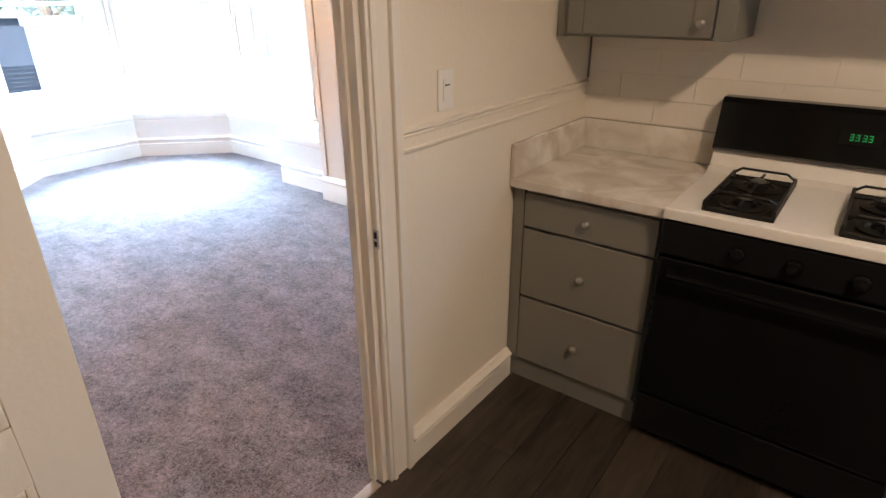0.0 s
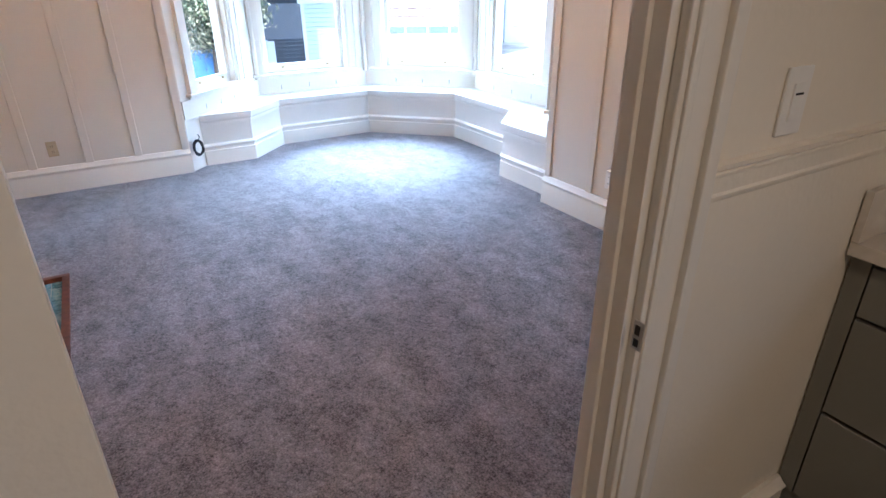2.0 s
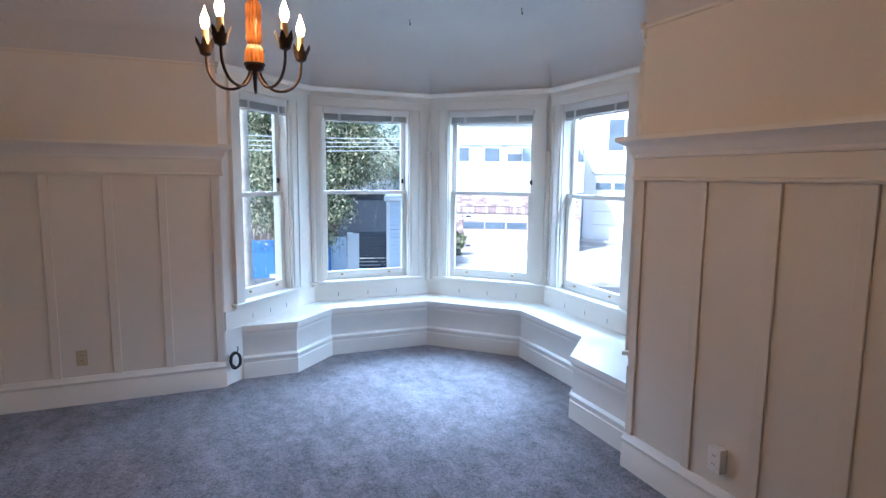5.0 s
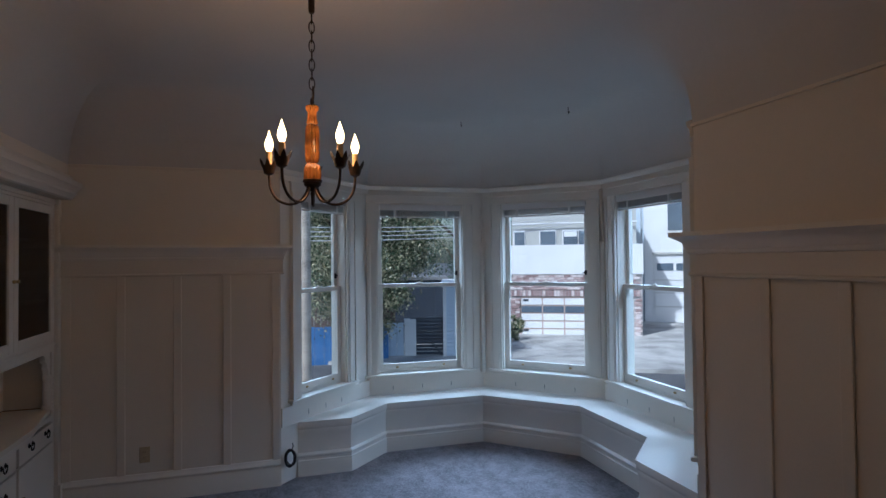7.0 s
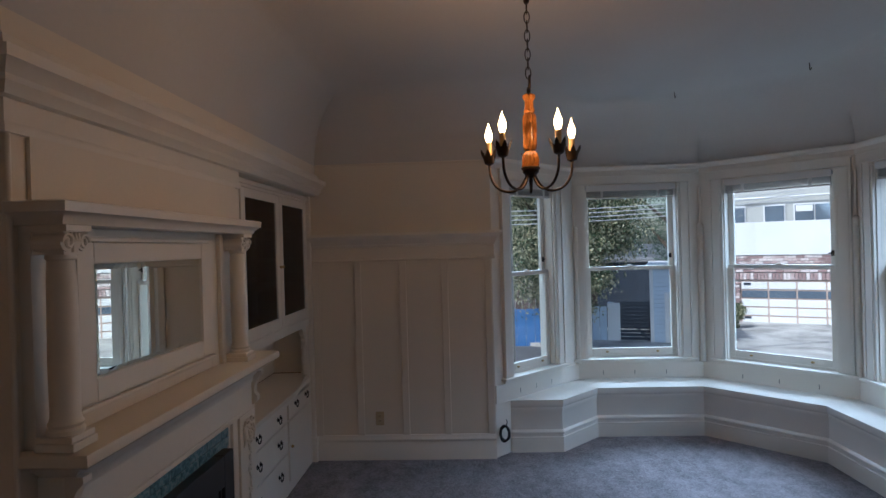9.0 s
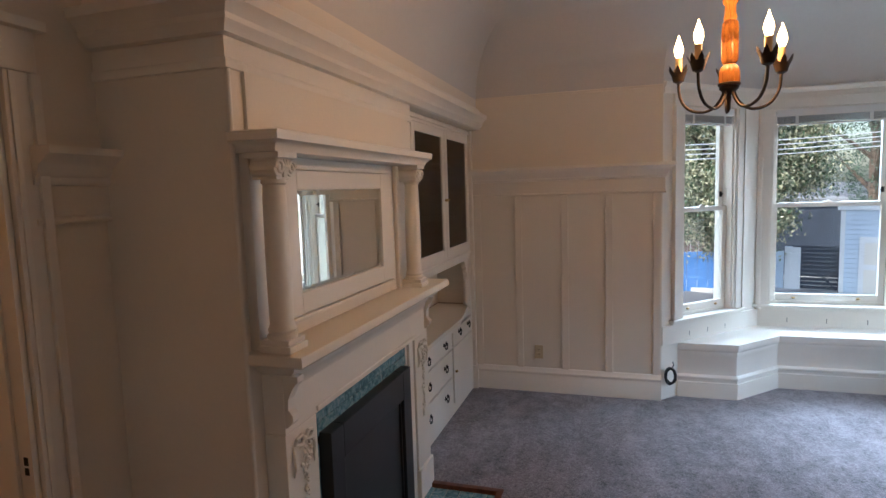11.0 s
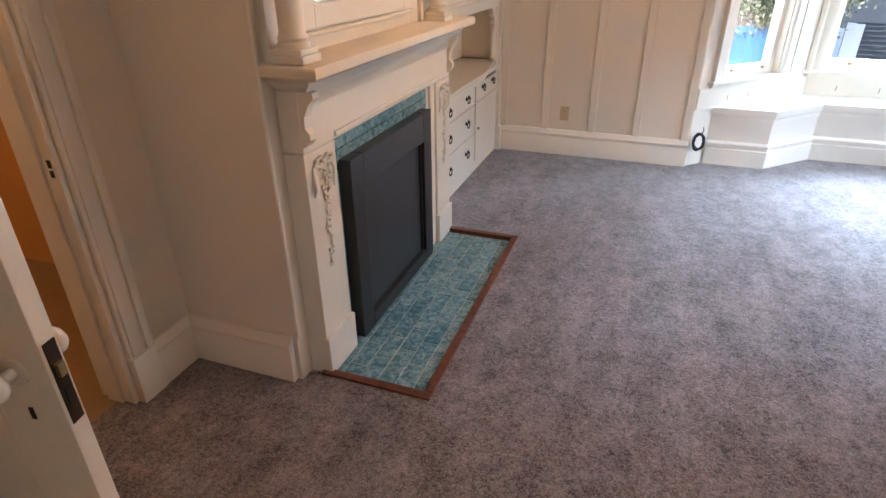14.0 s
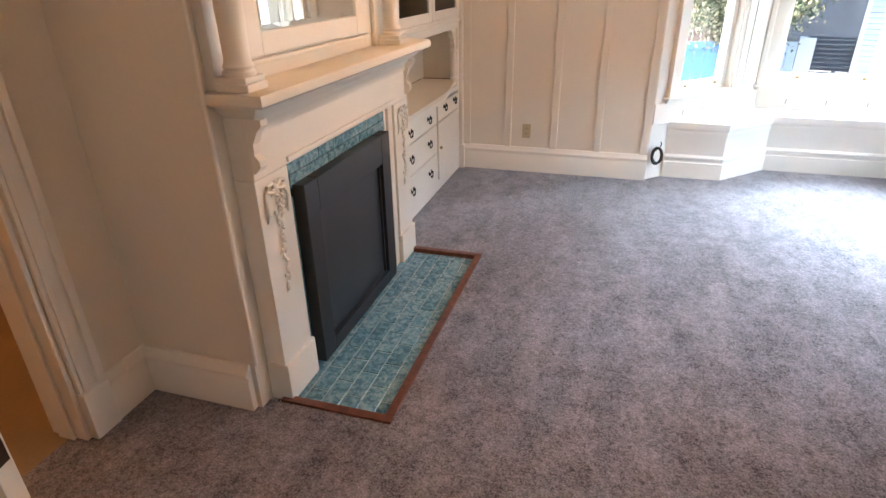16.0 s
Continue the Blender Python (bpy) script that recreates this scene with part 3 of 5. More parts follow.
casing("door_1_casing", pose(EX, DOOR_N, 0, 0, 0, -90), DOOR_N - DOOR_S, DOOR_H, proud=0.6)
casing("door_2_casing", pose(KX, DOOR_S, 0, 0, 0, 90), DOOR_N - DOOR_S, DOOR_H, plinth=False)
casing("door_3_casing", pose(SD1, SY, 0, 0, 0, 180), SD1 - SD0, 2.06, side=0.1)
jamb = thing("door_1_jamb", pose(0, 0, 0), "white painted door jamb between carpet and plank floor", "door jamb", "", "structure")
part("jamb", boxes((EX - 0.001, KX + 0.001, DOOR_N - 0.02, DOOR_N - 0.001, 0.002, DOOR_H - 0.001), (EX + 0.015, KX - 0.028, DOOR_N - 0.032, DOOR_N - 0.0205, 0.002, DOOR_H - 0.02)), WHITE, jamb, bevel=0.002)
part("jamb", boxes((EX - 0.001, KX + 0.001, DOOR_S + 0.001, DOOR_S + 0.02, 0.002, DOOR_H - 0.001), (EX + 0.015, KX - 0.028, DOOR_S + 0.0205, DOOR_S + 0.032, 0.002, DOOR_H - 0.02)), WHITE, jamb, bevel=0.002)
part("head_jamb", boxes((EX - 0.001, KX + 0.001, DOOR_S + 0.021, DOOR_N - 0.021, DOOR_H - 0.02, DOOR_H - 0.001)), WHITE, jamb)
strike = part("strike_plate", boxes((-0.695, -0.674, DOOR_N - 0.0225, DOOR_N - 0.0203, 0.893, 0.949)), PLATE, jamb, "nickel strike plate")
part("strike_hole", boxes((-0.691, -0.681, DOOR_N - 0.0235, DOOR_N - 0.0226, 0.899, 0.914)), HOLE, strike)
part("strike_hole", boxes((-0.691, -0.681, DOOR_N - 0.0235, DOOR_N - 0.0226, 0.922, 0.941)), HOLE, strike)
part("threshold", boxes((EX + 0.03, KX + 0.0, DOOR_S + 0.03, DOOR_N - 0.03, -0.02, 0.004)), STEEL, jamb, "metal carpet edge strip", bevel=0.003)
jamb2 = thing("door_3_jamb", pose(0, 0, 0), "white painted door jamb", "door jamb", "", "structure")
part("jamb", boxes((SD0 + 0.001, SD0 + 0.02, SY - 0.161, SY + 0.001, 0.002, 2.059), (SD0 + 0.0205, SD0 + 0.032, SY - 0.12, SY - 0.05, 0.002, 2.04)), WHITE, jamb2, bevel=0.002)
part("jamb", boxes((SD1 - 0.02, SD1 - 0.001, SY - 0.161, SY + 0.001, 0.002, 2.059)), WHITE, jamb2, bevel=0.002)
part("head_jamb", boxes((SD0 + 0.021, SD1 - 0.021, SY - 0.161, SY + 0.001, 2.04, 2.059)), WHITE, jamb2)
part("strike_hole", boxes((SD0 + 0.0205, SD0 + 0.022, SY - 0.03, SY - 0.014, 0.89, 0.912)), HOLE, jamb2)
part("strike_hole", boxes((SD0 + 0.0205, SD0 + 0.022, SY - 0.03, SY - 0.014, 0.92, 0.945)), HOLE, jamb2)


def panel_door(name, m, width, label, rows, knob=True, paint=WHITE):
    """A leaf from x = 0 at the hinge to x = width, 36 mm thick about y = 0; rows are the heights of its panels."""
    d = thing(name, m, label, "door", "", "structure")
    s, t = 0.115, 0.018
    bm = boxes((0, s, -t, t, 0.012, 2.03), (width - s, width, -t, t, 0.012, 2.03))
    zs = [0.012] + [z for r in rows for z in r] + [2.03]
    for a, b in zip(zs[::2], zs[1::2]):
        box(bm, s, width - s, -t, t, a, b)
    part("leaf_frame", bm, paint, d, bevel=0.002)
    for a, b in rows:
        part("panel", boxes((s + 0.001, width - s - 0.001, -0.008, 0.008, a, b)), paint, d)
        mould = bmesh.new()
        for y0, y1 in ((-t + 0.001, -0.008), (0.008, t - 0.001)):
            for r in ((s, s + 0.014, a, b), (width - s - 0.014, width - s, a, b), (s + 0.014, width - s - 0.014, a, a + 0.014), (s + 0.014, width - s - 0.014, b - 0.014, b)):
                box(mould, r[0], r[1], y0, y1, r[2], r[3])
        part("panel_moulding", mould, paint, d, bevel=0.004)
    if knob:
        for s_ in (-1, 1):
            bm = bmesh.new()
            cyl(bm, (width - 0.06, s_ * t, 0.9), (width - 0.06, s_ * 0.05, 0.9), 0.011)
            ball(bm, (width - 0.06, s_ * 0.062, 0.9), 0.027, 1, 0.75, 1)
            cyl(bm, (width - 0.06, s_ * t, 0.9), (width - 0.06, s_ * (t + 0.006), 0.9), 0.026)
            part("knob", bm, ENAMEL, d, "white porcelain knob", smooth=True)
            part("keyhole", boxes((width - 0.065, width - 0.057, s_ * (t + 0.0005) - 0.001, s_ * (t + 0.0005) + 0.001, 0.80, 0.825)), HOLE, d)
        latch = part("latch_plate", boxes((width - 0.0005, width + 0.0022, -0.012, 0.012, 0.79, 0.95)), BRONZE, d, "worn dark latch plate")
        part("latch_bolt", boxes((width + 0.002, width + 0.009, -0.007, 0.007, 0.885, 0.91)), BRASS, latch)
        part("latch_bolt", boxes((width + 0.002, width + 0.004, -0.006, 0.006, 0.83, 0.86)), HOLE, latch)
    return d


KROWS = [(0.20, 0.42), (0.53, 0.80), (0.92, 1.20), (1.31, 1.59), (1.70, 1.93)]
panel_door("door_1", pose(-0.662, 0.711, 0, 0, 0, -84), 0.76, "open five-panel kitchen door in cream paint, folded back to the wall", KROWS, knob=False, paint=CREAM)
panel_door("door_2", pose(SD1 - 0.012, SY + 0.03, 0, 0, 0, 102), 0.79, "open white panel door with porcelain knobs and worn latch plate", KROWS)

# room behind the south door
wall("wall_back_room", ORANGE, (-2.6, -2.5, -3.0, SY - 0.161, -0.3, 2.7), (-2.6, -0.2, -3.1, -3.0, -0.3, 2.7), (-0.2, -0.1, -3.1, -1.0, -0.3, 2.7), (-2.6, SD0 - 0.002, SY - 0.17, SY - 0.161, 0, 2.7))
setting("floor_back_room", boxes((-2.6, -0.1, -3.1, SY - 0.08, -0.2, -0.002)), SHELF)
setting("ceiling_back_room", boxes((-2.6, -0.1, -3.1, SY - 0.16, 2.6, 2.7)), ORANGE)
lamp("back_room_lamp", "POINT", (-1.4, -1.9, 2.2), 4.5, (1, 0.62, 0.28), 0.12)

# ---- fireplace ----
FX0, FX1, FP0, FP1 = -3.66, -2.185, -3.29, -2.455      # surround, fire cover
mantel = thing("fireplace_mantel", pose(0, 0, 0), "white painted carved wooden mantelpiece with mirrored overmantel", "fireplace")
FY = 0.0
for x0, x1, flip in ((-2.405, -2.205, 1), (-3.64, -3.44, -1)):
    p = part("pilaster", boxes((x0, x1, BY, FY, 0.16, 0.895)), WHITE, mantel, bevel=0.004)
    part("plinth_block", boxes((x0 - 0.006, x1 + 0.006, BY, FY + 0.014, -0.01, 0.161)), WHITE, p, bevel=0.006)
    # carved garland of husks hanging from a bow
    g = bmesh.new()
    cx = (x0 + x1) / 2
    random.seed(4)
    for s in (-1, 1):
        tube(g, [(cx, FY + 0.004, 0.842), (cx + s * 0.022, FY + 0.012, 0.868), (cx + s * 0.05, FY + 0.01, 0.862), (cx + s * 0.055, FY + 0.006, 0.845), (cx + s * 0.03, FY + 0.012, 0.836), (cx, FY + 0.006, 0.842)], [0.004, 0.008, 0.007, 0.008, 0.008, 0.005], 6)
        tube(g, [(cx + s * 0.06, FY + 0.002, 0.84), (cx + s * 0.066, FY + 0.01, 0.80), (cx + s * 0.06, FY + 0.008, 0.76), (cx + s * 0.066, FY + 0.004, 0.735)], [0.004, 0.008, 0.006, 0.003], 6)
    ball(g, (cx, FY + 0.006, 0.845), 0.014, 1, 0.7, 1, 8)
    bow = part("garland_bow", g, WHITE, mantel, "raised plaster ribbon bow", smooth=True)

    def leaf(x, z, angle, length, fat):
        dx, dz = math.cos(angle) * length, math.sin(angle) * length
        part("carved_leaf", tube(bmesh.new(), [(x, FY + 0.003, z), (x + dx * 0.45, FY + 0.009, z + dz * 0.45), (x + dx, FY + 0.004, z + dz)], [0.002, fat, 0.001], 6), WHITE, bow, smooth=True)

    for i in range(15):          # leaves spread under the bow
        leaf(cx + random.uniform(-0.05, 0.05), 0.845 - random.uniform(0, 0.09), random.uniform(3.4, 6.0), random.uniform(0.022, 0.04), random.uniform(0.006, 0.01))
    for i in range(26):          # the thin hanging spray, swinging from side to side
        z = 0.77 - i * 0.0125
        x = cx + 0.012 * math.sin(i * 0.62) * (1 - i * 0.02)
        leaf(x, z, random.choice((-2.3, -1.0, -0.7, -1.57, -2.6)), random.uniform(0.016, 0.03), random.uniform(0.004, 0.0075))
        if i % 4 == 1:
            part("carved_berry", ball(bmesh.new(), (x + random.uniform(-0.012, 0.012), FY + 0.006, z), 0.0085, 1, 0.8, 1, 6), WHITE, bow, smooth=True)
part("inner_jamb", boxes((-3.44, -3.385, BY, FY - 0.012, -0.01, 0.895), (-3.385, -3.36, BY, FY - 0.026, -0.01, 0.88)), WHITE, mantel, bevel=0.004)
part("inner_jamb", boxes((-2.412, -2.405, BY, FY - 0.02, -0.01, 0.895)), WHITE, mantel)
part("frieze_board", boxes((FX0 + 0.02, FX1 - 0.022, BY, FY, 0.896, 1.10), (-3.44, -2.405, FY, FY + 0.01, 0.905, 0.925)), WHITE, mantel, bevel=0.004)
BED = [(0.0, 1.04), (0.006, 1.042), (0.012, 1.075), (0.03, 1.09), (0.034, 1.105), (0.06, 1.125), (0.066, 1.14), (0.0, 1.14)]
part("bed_moulding", sweep(bmesh.new(), [(FX1 - 0.06, BY), (FX1 - 0.06, FY), (FX0 + 0.04, FY), (FX0 + 0.04, BY)], BED), WHITE, mantel, smooth=True)
SHELFPROF = [(-0.09, 1.1405), (0.078, 1.1405), (0.084, 1.1405), (0.10, 1.146), (0.118, 1.150), (0.125, 1.158), (0.125, 1.178), (0.12, 1.188), (0.108, 1.193), (-0.09, 1.193)]
sh = sweep(bmesh.new(), [(FX1 - 0.07, BY), (FX1 - 0.07, FY), (FX0 + 0.095, FY), (FX0 + 0.095, BY)], [(o * 0.999, z) for o, z in SHELFPROF])
box(sh, FX0 + 0.184, FX1 - 0.159, BY, FY - 0.089, 1.1405, 1.193)
part("mantel_shelf", sh, CREAM, mantel, "cream painted shelf", smooth=True)
for x0, x1 in ((FX1 - 0.062, FX1 - 0.024), (FX0 + 0.022, FX0 + 0.06)):
    bm = bmesh.new()
    prof = [(FY, 0.92), (FY + 0.012, 0.925), (FY + 0.03, 0.945), (FY + 0.03, 0.965), (FY + 0.014, 0.985), (FY + 0.016, 1.02), (FY + 0.035, 1.06), (FY + 0.055, 1.08), (FY + 0.055, 1.10), (FY, 1.10)]
    a = [bm.verts.new((x0, y, z)) for y, z in prof]
    b = [bm.verts.new((x1, y, z)) for y, z in prof]
    for i in range(len(prof)):
        bm.faces.new((a[i], a[(i + 1) % len(prof)], b[(i + 1) % len(prof)], b[i]))
    bm.faces.new(a)
    bm.faces.new(b[::-1])
    part("scroll_bracket", bm, WHITE, mantel)
# overmantel
OB = -0.045
for r in ((-3.52, -3.251, 1.194, 1.82), (-2.334, FX1 + 0.02, 1.194, 1.82), (-3.25, -2.335, 1.194, 1.261), (-3.25, -2.335, 1.776, 1.82)):
    part("back_panel", boxes((r[0], r[1], BY, OB, r[2], r[3])), WHITE, mantel, bevel=0.002)
MX0, MX1, MZ0, MZ1 = -3.150, -2.416, 1.336, 1.706
part("mirror_frame", boxes((-3.25, MX0, BY, OB + 0.012, 1.262, 1.775), (MX1, -2.335, BY, OB + 0.012, 1.262, 1.775), (MX0, MX1, BY, OB + 0.012, 1.262, MZ0), (MX0, MX1, BY, OB + 0.012, MZ1, 1.775)), WHITE, mantel, bevel=0.004)
for z in (1.24, 1.777):
    part("mirror_frame_bead", boxes((-3.26, -2.325, OB + 0.001, OB + 0.02, z, z + 0.016)), WHITE, mantel, bevel=0.005)
bm = bmesh.new()
y0, y1, bw = OB + 0.002, OB + 0.006, 0.02
outer = [(MX0, MZ0), (MX1, MZ0), (MX1, MZ1), (MX0, MZ1)]
inner = [(MX0 + bw, MZ0 + bw), (MX1 - bw, MZ0 + bw), (MX1 - bw, MZ1 - bw), (MX0 + bw, MZ1 - bw)]
vo = [bm.verts.new((x, y0, z)) for x, z in outer]
vi = [bm.verts.new((x, y1, z)) for x, z in inner]
vb = [bm.verts.new((x, BY + 0.002, z)) for x, z in outer]
for i in range(4):
    bm.faces.new((vo[i], vo[(i + 1) % 4], vi[(i + 1) % 4], vi[i]))
    bm.faces.new((vo[i], vb[i], vb[(i + 1) % 4], vo[(i + 1) % 4]))
bm.faces.new(vi)
bm.faces.new(vb)
part("mirror", bm, MIRROR, mantel, "bevelled mirror glass")
for cx, fx in ((-2.193, -2.262), (-3.415, -3.34)):
    part("backing_strip", boxes((fx - 0.018, fx + 0.018, OB, OB + 0.022, 1.194, 1.82)), WHITE, mantel, bevel=0.006)
    col = part("column", lathe(bmesh.new(), [(0.048, 0.0), (0.048, 0.012), (0.042, 0.018), (0.046, 0.028), (0.041, 0.036), (0.038, 0.05), (0.04, 0.2), (0.037, 0.44), (0.034, 0.485), (0.039, 0.49), (0.039, 0.498), (0.034, 0.504)], 28, at=(cx, 0.022, 1.236)), WHITE, mantel, smooth=True)
    part("column_base", boxes((cx - 0.052, cx + 0.052, -0.034, 0.08, 1.194, 1.2175), (cx - 0.049, cx + 0.049, -0.03, 0.074, 1.2177, 1.2358)), WHITE, col, bevel=0.004)
    cp = bmesh.new()
    box(cp, cx - 0.052, cx + 0.052, -0.045, 0.078, 1.803, 1.82)
    box(cp, cx - 0.04, cx + 0.04, -0.03, 0.06, 1.738, 1.804)
    for s in (-1, 1):
        pts = []
        for k in range(22):
            a = k / 21 * 3.6 * math.pi / 1.5
            r = 0.026 * (1 - k / 26)
            pts.append((cx + s * (0.032 + r * math.cos(a) * 0.9), 0.068, 1.772 + r * math.sin(a)))
        tube(cp, pts, 0.0055, 6)
        cyl(cp, (cx + s * 0.034, -0.02, 1.772), (cx + s * 0.034, 0.066, 1.772), 0.026, seg=14)
    for s in (-1, 0, 1):
        tube(cp, [(cx + s * 0.004, 0.062, 1.745), (cx + s * 0.01, 0.068, 1.775), (cx + s * 0.016, 0.064, 1.80)], [0.006, 0.008, 0.003], 6)
    part("capital", cp, WHITE, col, "carved ionic capital", bevel=0.0)
ENT = [(-0.02, 1.822), (0.045, 1.822), (0.05, 1.836), (0.065, 1.851), (0.075, 1.856), (0.078, 1.883), (0.07, 1.887), (-0.02, 1.887)]
en = sweep(bmesh.new(), [(FX1 - 0.005, BY), (FX1 - 0.005, 0.02), (-3.475, 0.02), (-3.475, BY)], ENT)
box(en, -3.454, FX1 - 0.026, BY, -0.001, 1.822, 1.887)
part("entablature", en, WHITE, mantel, smooth=True)
part("over_board", boxes((FX0 + 0.03, FX1 - 0.02, BY, BY + 0.012, 1.888, 2.078)), CREAM, mantel)

cover = thing("fire_cover", pose(0, 0, 0), "charcoal metal fire cover with a dark grey panel", "fireplace cover")
FB = FY + 0.005
bm = bmesh.new()
for r in ((FP0, FP0 + 0.1, 0.002, 0.80), (FP1 - 0.1, FP1, 0.002, 0.80), (FP0 + 0.1, FP1 - 0.1, 0.66, 0.80), (FP0 + 0.1, FP1 - 0.1, 0.002, 0.07)):
    box(bm, r[0], r[1], -0.07, FB + 0.022, r[2], r[3])
part("cover_frame", bm, FIREBLACK, cover, bevel=0.004)
part("cover_panel", boxes((FP0 + 0.099, FP1 - 0.099, -0.07, FB - 0.004, 0.069, 0.661)), FIREPANEL, cover)
part("cover_bead", boxes((FP0 + 0.1, FP0 + 0.112, -0.02, FB + 0.006, 0.07, 0.66), (FP1 - 0.112, FP1 - 0.1, -0.02, FB + 0.006, 0.07, 0.66), (FP0 + 0.112, FP1 - 0.112, -0.02, FB + 0.006, 0.648, 0.66)), FIREBLACK, cover, bevel=0.002)

# ---- built-in cabinet ----
hutch = thing("china_cabinet", pose(0, 0, 0), "white built-in china cabinet with drawers and glazed doors", "china cabinet")
HX, HW, HF = -3.702, WX + 0.003, -0.15
part("carcass", boxes((HX - 0.02, HX, SY + 0.002, HF, 0, 2.170), (HW, HW + 0.02, SY + 0.002, HF, 0, 2.170), (HW + 0.02, HX - 0.02, SY + 0.002, SY + 0.012, 0, 2.170), (HW + 0.02, HX - 0.02, SY + 0.012, HF - 0.02, 1.12, 1.14), (HW + 0.02, HX - 0.02, SY + 0.012, HF - 0.02, 0.04, 0.06)), SHELF, hutch)
ff = boxes((HX - 0.16, HX, HF - 0.02, HF, 1.12, 2.170), (HW, HW + 0.085, HF - 0.02, HF, 0.0, 2.170), (HW + 0.085, HX - 0.16, HF - 0.02, HF, 2.118, 2.170), (HW + 0.085, HX - 0.16, HF - 0.02, HF, 1.12, 1.205), (HX - 0.07, HX, HF - 0.02, HF, 0, 1.12), (HW + 0.085, HX - 0.07, HF - 0.02, HF, 0.002, 0.085), (HW + 0.085, HX - 0.07, HF - 0.02, HF, 0.648, 0.70), (-4.612, -4.588, HF - 0.02, HF, 0.085, 0.648))
part("face_frame", ff, WHITE, hutch, bevel=0.003)
part("side_pilaster", boxes((HX - 0.075, HX - 0.005, HF, HF + 0.02, 1.21, 2.170), (HX - 0.085, HX + 0.0, HF, HF + 0.035, 2.12, 2.16)), WHITE, hutch, bevel=0.004)
part("corner_post", boxes((HW, HW + 0.05, HF, HF + 0.03, 0.002, 2.170), (HW, HW + 0.056, HF, HF + 0.045, 0.0, 0.2)), WHITE, hutch, bevel=0.006)
part("mid_moulding", boxes((HW + 0.055, HX - 0.002, HF, HF + 0.014, 1.168, 1.186)), WHITE, hutch, bevel=0.005)
part("top_moulding", boxes((HW + 0.055, HX - 0.09, HF, HF + 0.016, 2.135, 2.155)), WHITE, hutch, bevel=0.005)
part("niche_lining", boxes((HW + 0.021, HX - 0.021, -0.47, -0.455, 0.732, 1.119), (HW + 0.021, HW + 0.025, -0.454, HF - 0.021, 0.732, 1.115), (HX - 0.025, HX - 0.021, -0.454, HF - 0.021, 0.732, 1.115), (HW + 0.026, HX - 0.026, -0.454, HF - 0.021, 1.1155, 1.119)), CREAM, hutch)
# scalloped counter, deep by the fireplace and drawn back at the corner
pts = [(HX - 0.003, -0.45)]
for k in range(25):
    u = k / 24
    x = HX - 0.003 + (HW + 0.055 - HX) * u
    y = -0.085 if u < 0.6 else -0.085 - 0.075 * (0.5 - 0.5 * math.cos((u - 0.6) / 0.4 * math.pi))
    pts.append((x, y))
pts.append((HW + 0.055, -0.45))
part("counter", prism(bmesh.new(), pts[::-1], 0.703, 0.731), CREAM, hutch, "cream painted curved counter", bevel=0.005)
apr = [(x, y - 0.025) for x, y in pts[1:-1]]
part("counter_apron", prism(bmesh.new(), [*apr, (HW + 0.055, HF + 0.001), (HX - 0.003, HF + 0.001)], 0.66, 0.702), WHITE, hutch)
for x0 in (HW + 0.06, HX - 0.075):
    bm = lathe(bmesh.new(), [(0.03, 0.0), (0.03, 0.02), (0.022, 0.03), (0.025, 0.10), (0.02, 0.2), (0.026, 0.215), (0.026, 0.235)], 16, at=(x0 + 0.03, HF - 0.03, 0.732))
    prof = [(0, 0.967), (0.05, 0.967), (0.055, 1.0), (0.075, 1.02), (0.08, 1.05), (0.11, 1.07), (0.115, 1.10), (0.16, 1.119), (0, 1.119)]
    s = 1 if x0 < -4.5 else -1
    o = x0 if s > 0 else x0 + 0.06
    a = [bm.verts.new((o + s * x, HF - 0.045, z)) for x, z in prof]
    b = [bm.verts.new((o + s * x, HF - 0.012, z)) for x, z in prof]
    for i in range(len(prof)):
        bm.faces.new((a[i], a[(i + 1) % len(prof)], b[(i + 1) % len(prof)], b[i]))
    bm.faces.new(a)
    bm.faces.new(b[::-1])
    part("niche_bracket", bm, WHITE, hutch)


def bail_pull(parent, x, y, z):
    bm = bmesh.new()
    for s in (-1, 1):
        ball(bm, (x + s * 0.026, y + 0.004, z + 0.012), 0.011, 0.9, 0.5, 1.5, 8)
        ball(bm, (x + s * 0.026, y + 0.01, z + 0.012), 0.007, 1, 1, 1, 8)
    pts = [(x + 0.026 * math.cos(a), y + 0.014, z + 0.008 + 0.03 * math.sin(a)) for a in [math.pi + k / 10 * math.pi for k in range(11)]]
    tube(bm, pts, [0.003] * 3 + [0.0048] * 5 + [0.003] * 3, 6)
    part("pull", bm, BLACK, parent, "black iron bail pull", smooth=True)


def front(name, x0, x1, z0, z1):
    return part(name, boxes((x0, x1, HF - 0.01, HF + 0.012, z0, z1)), WHITE, hutch, bevel=0.004)


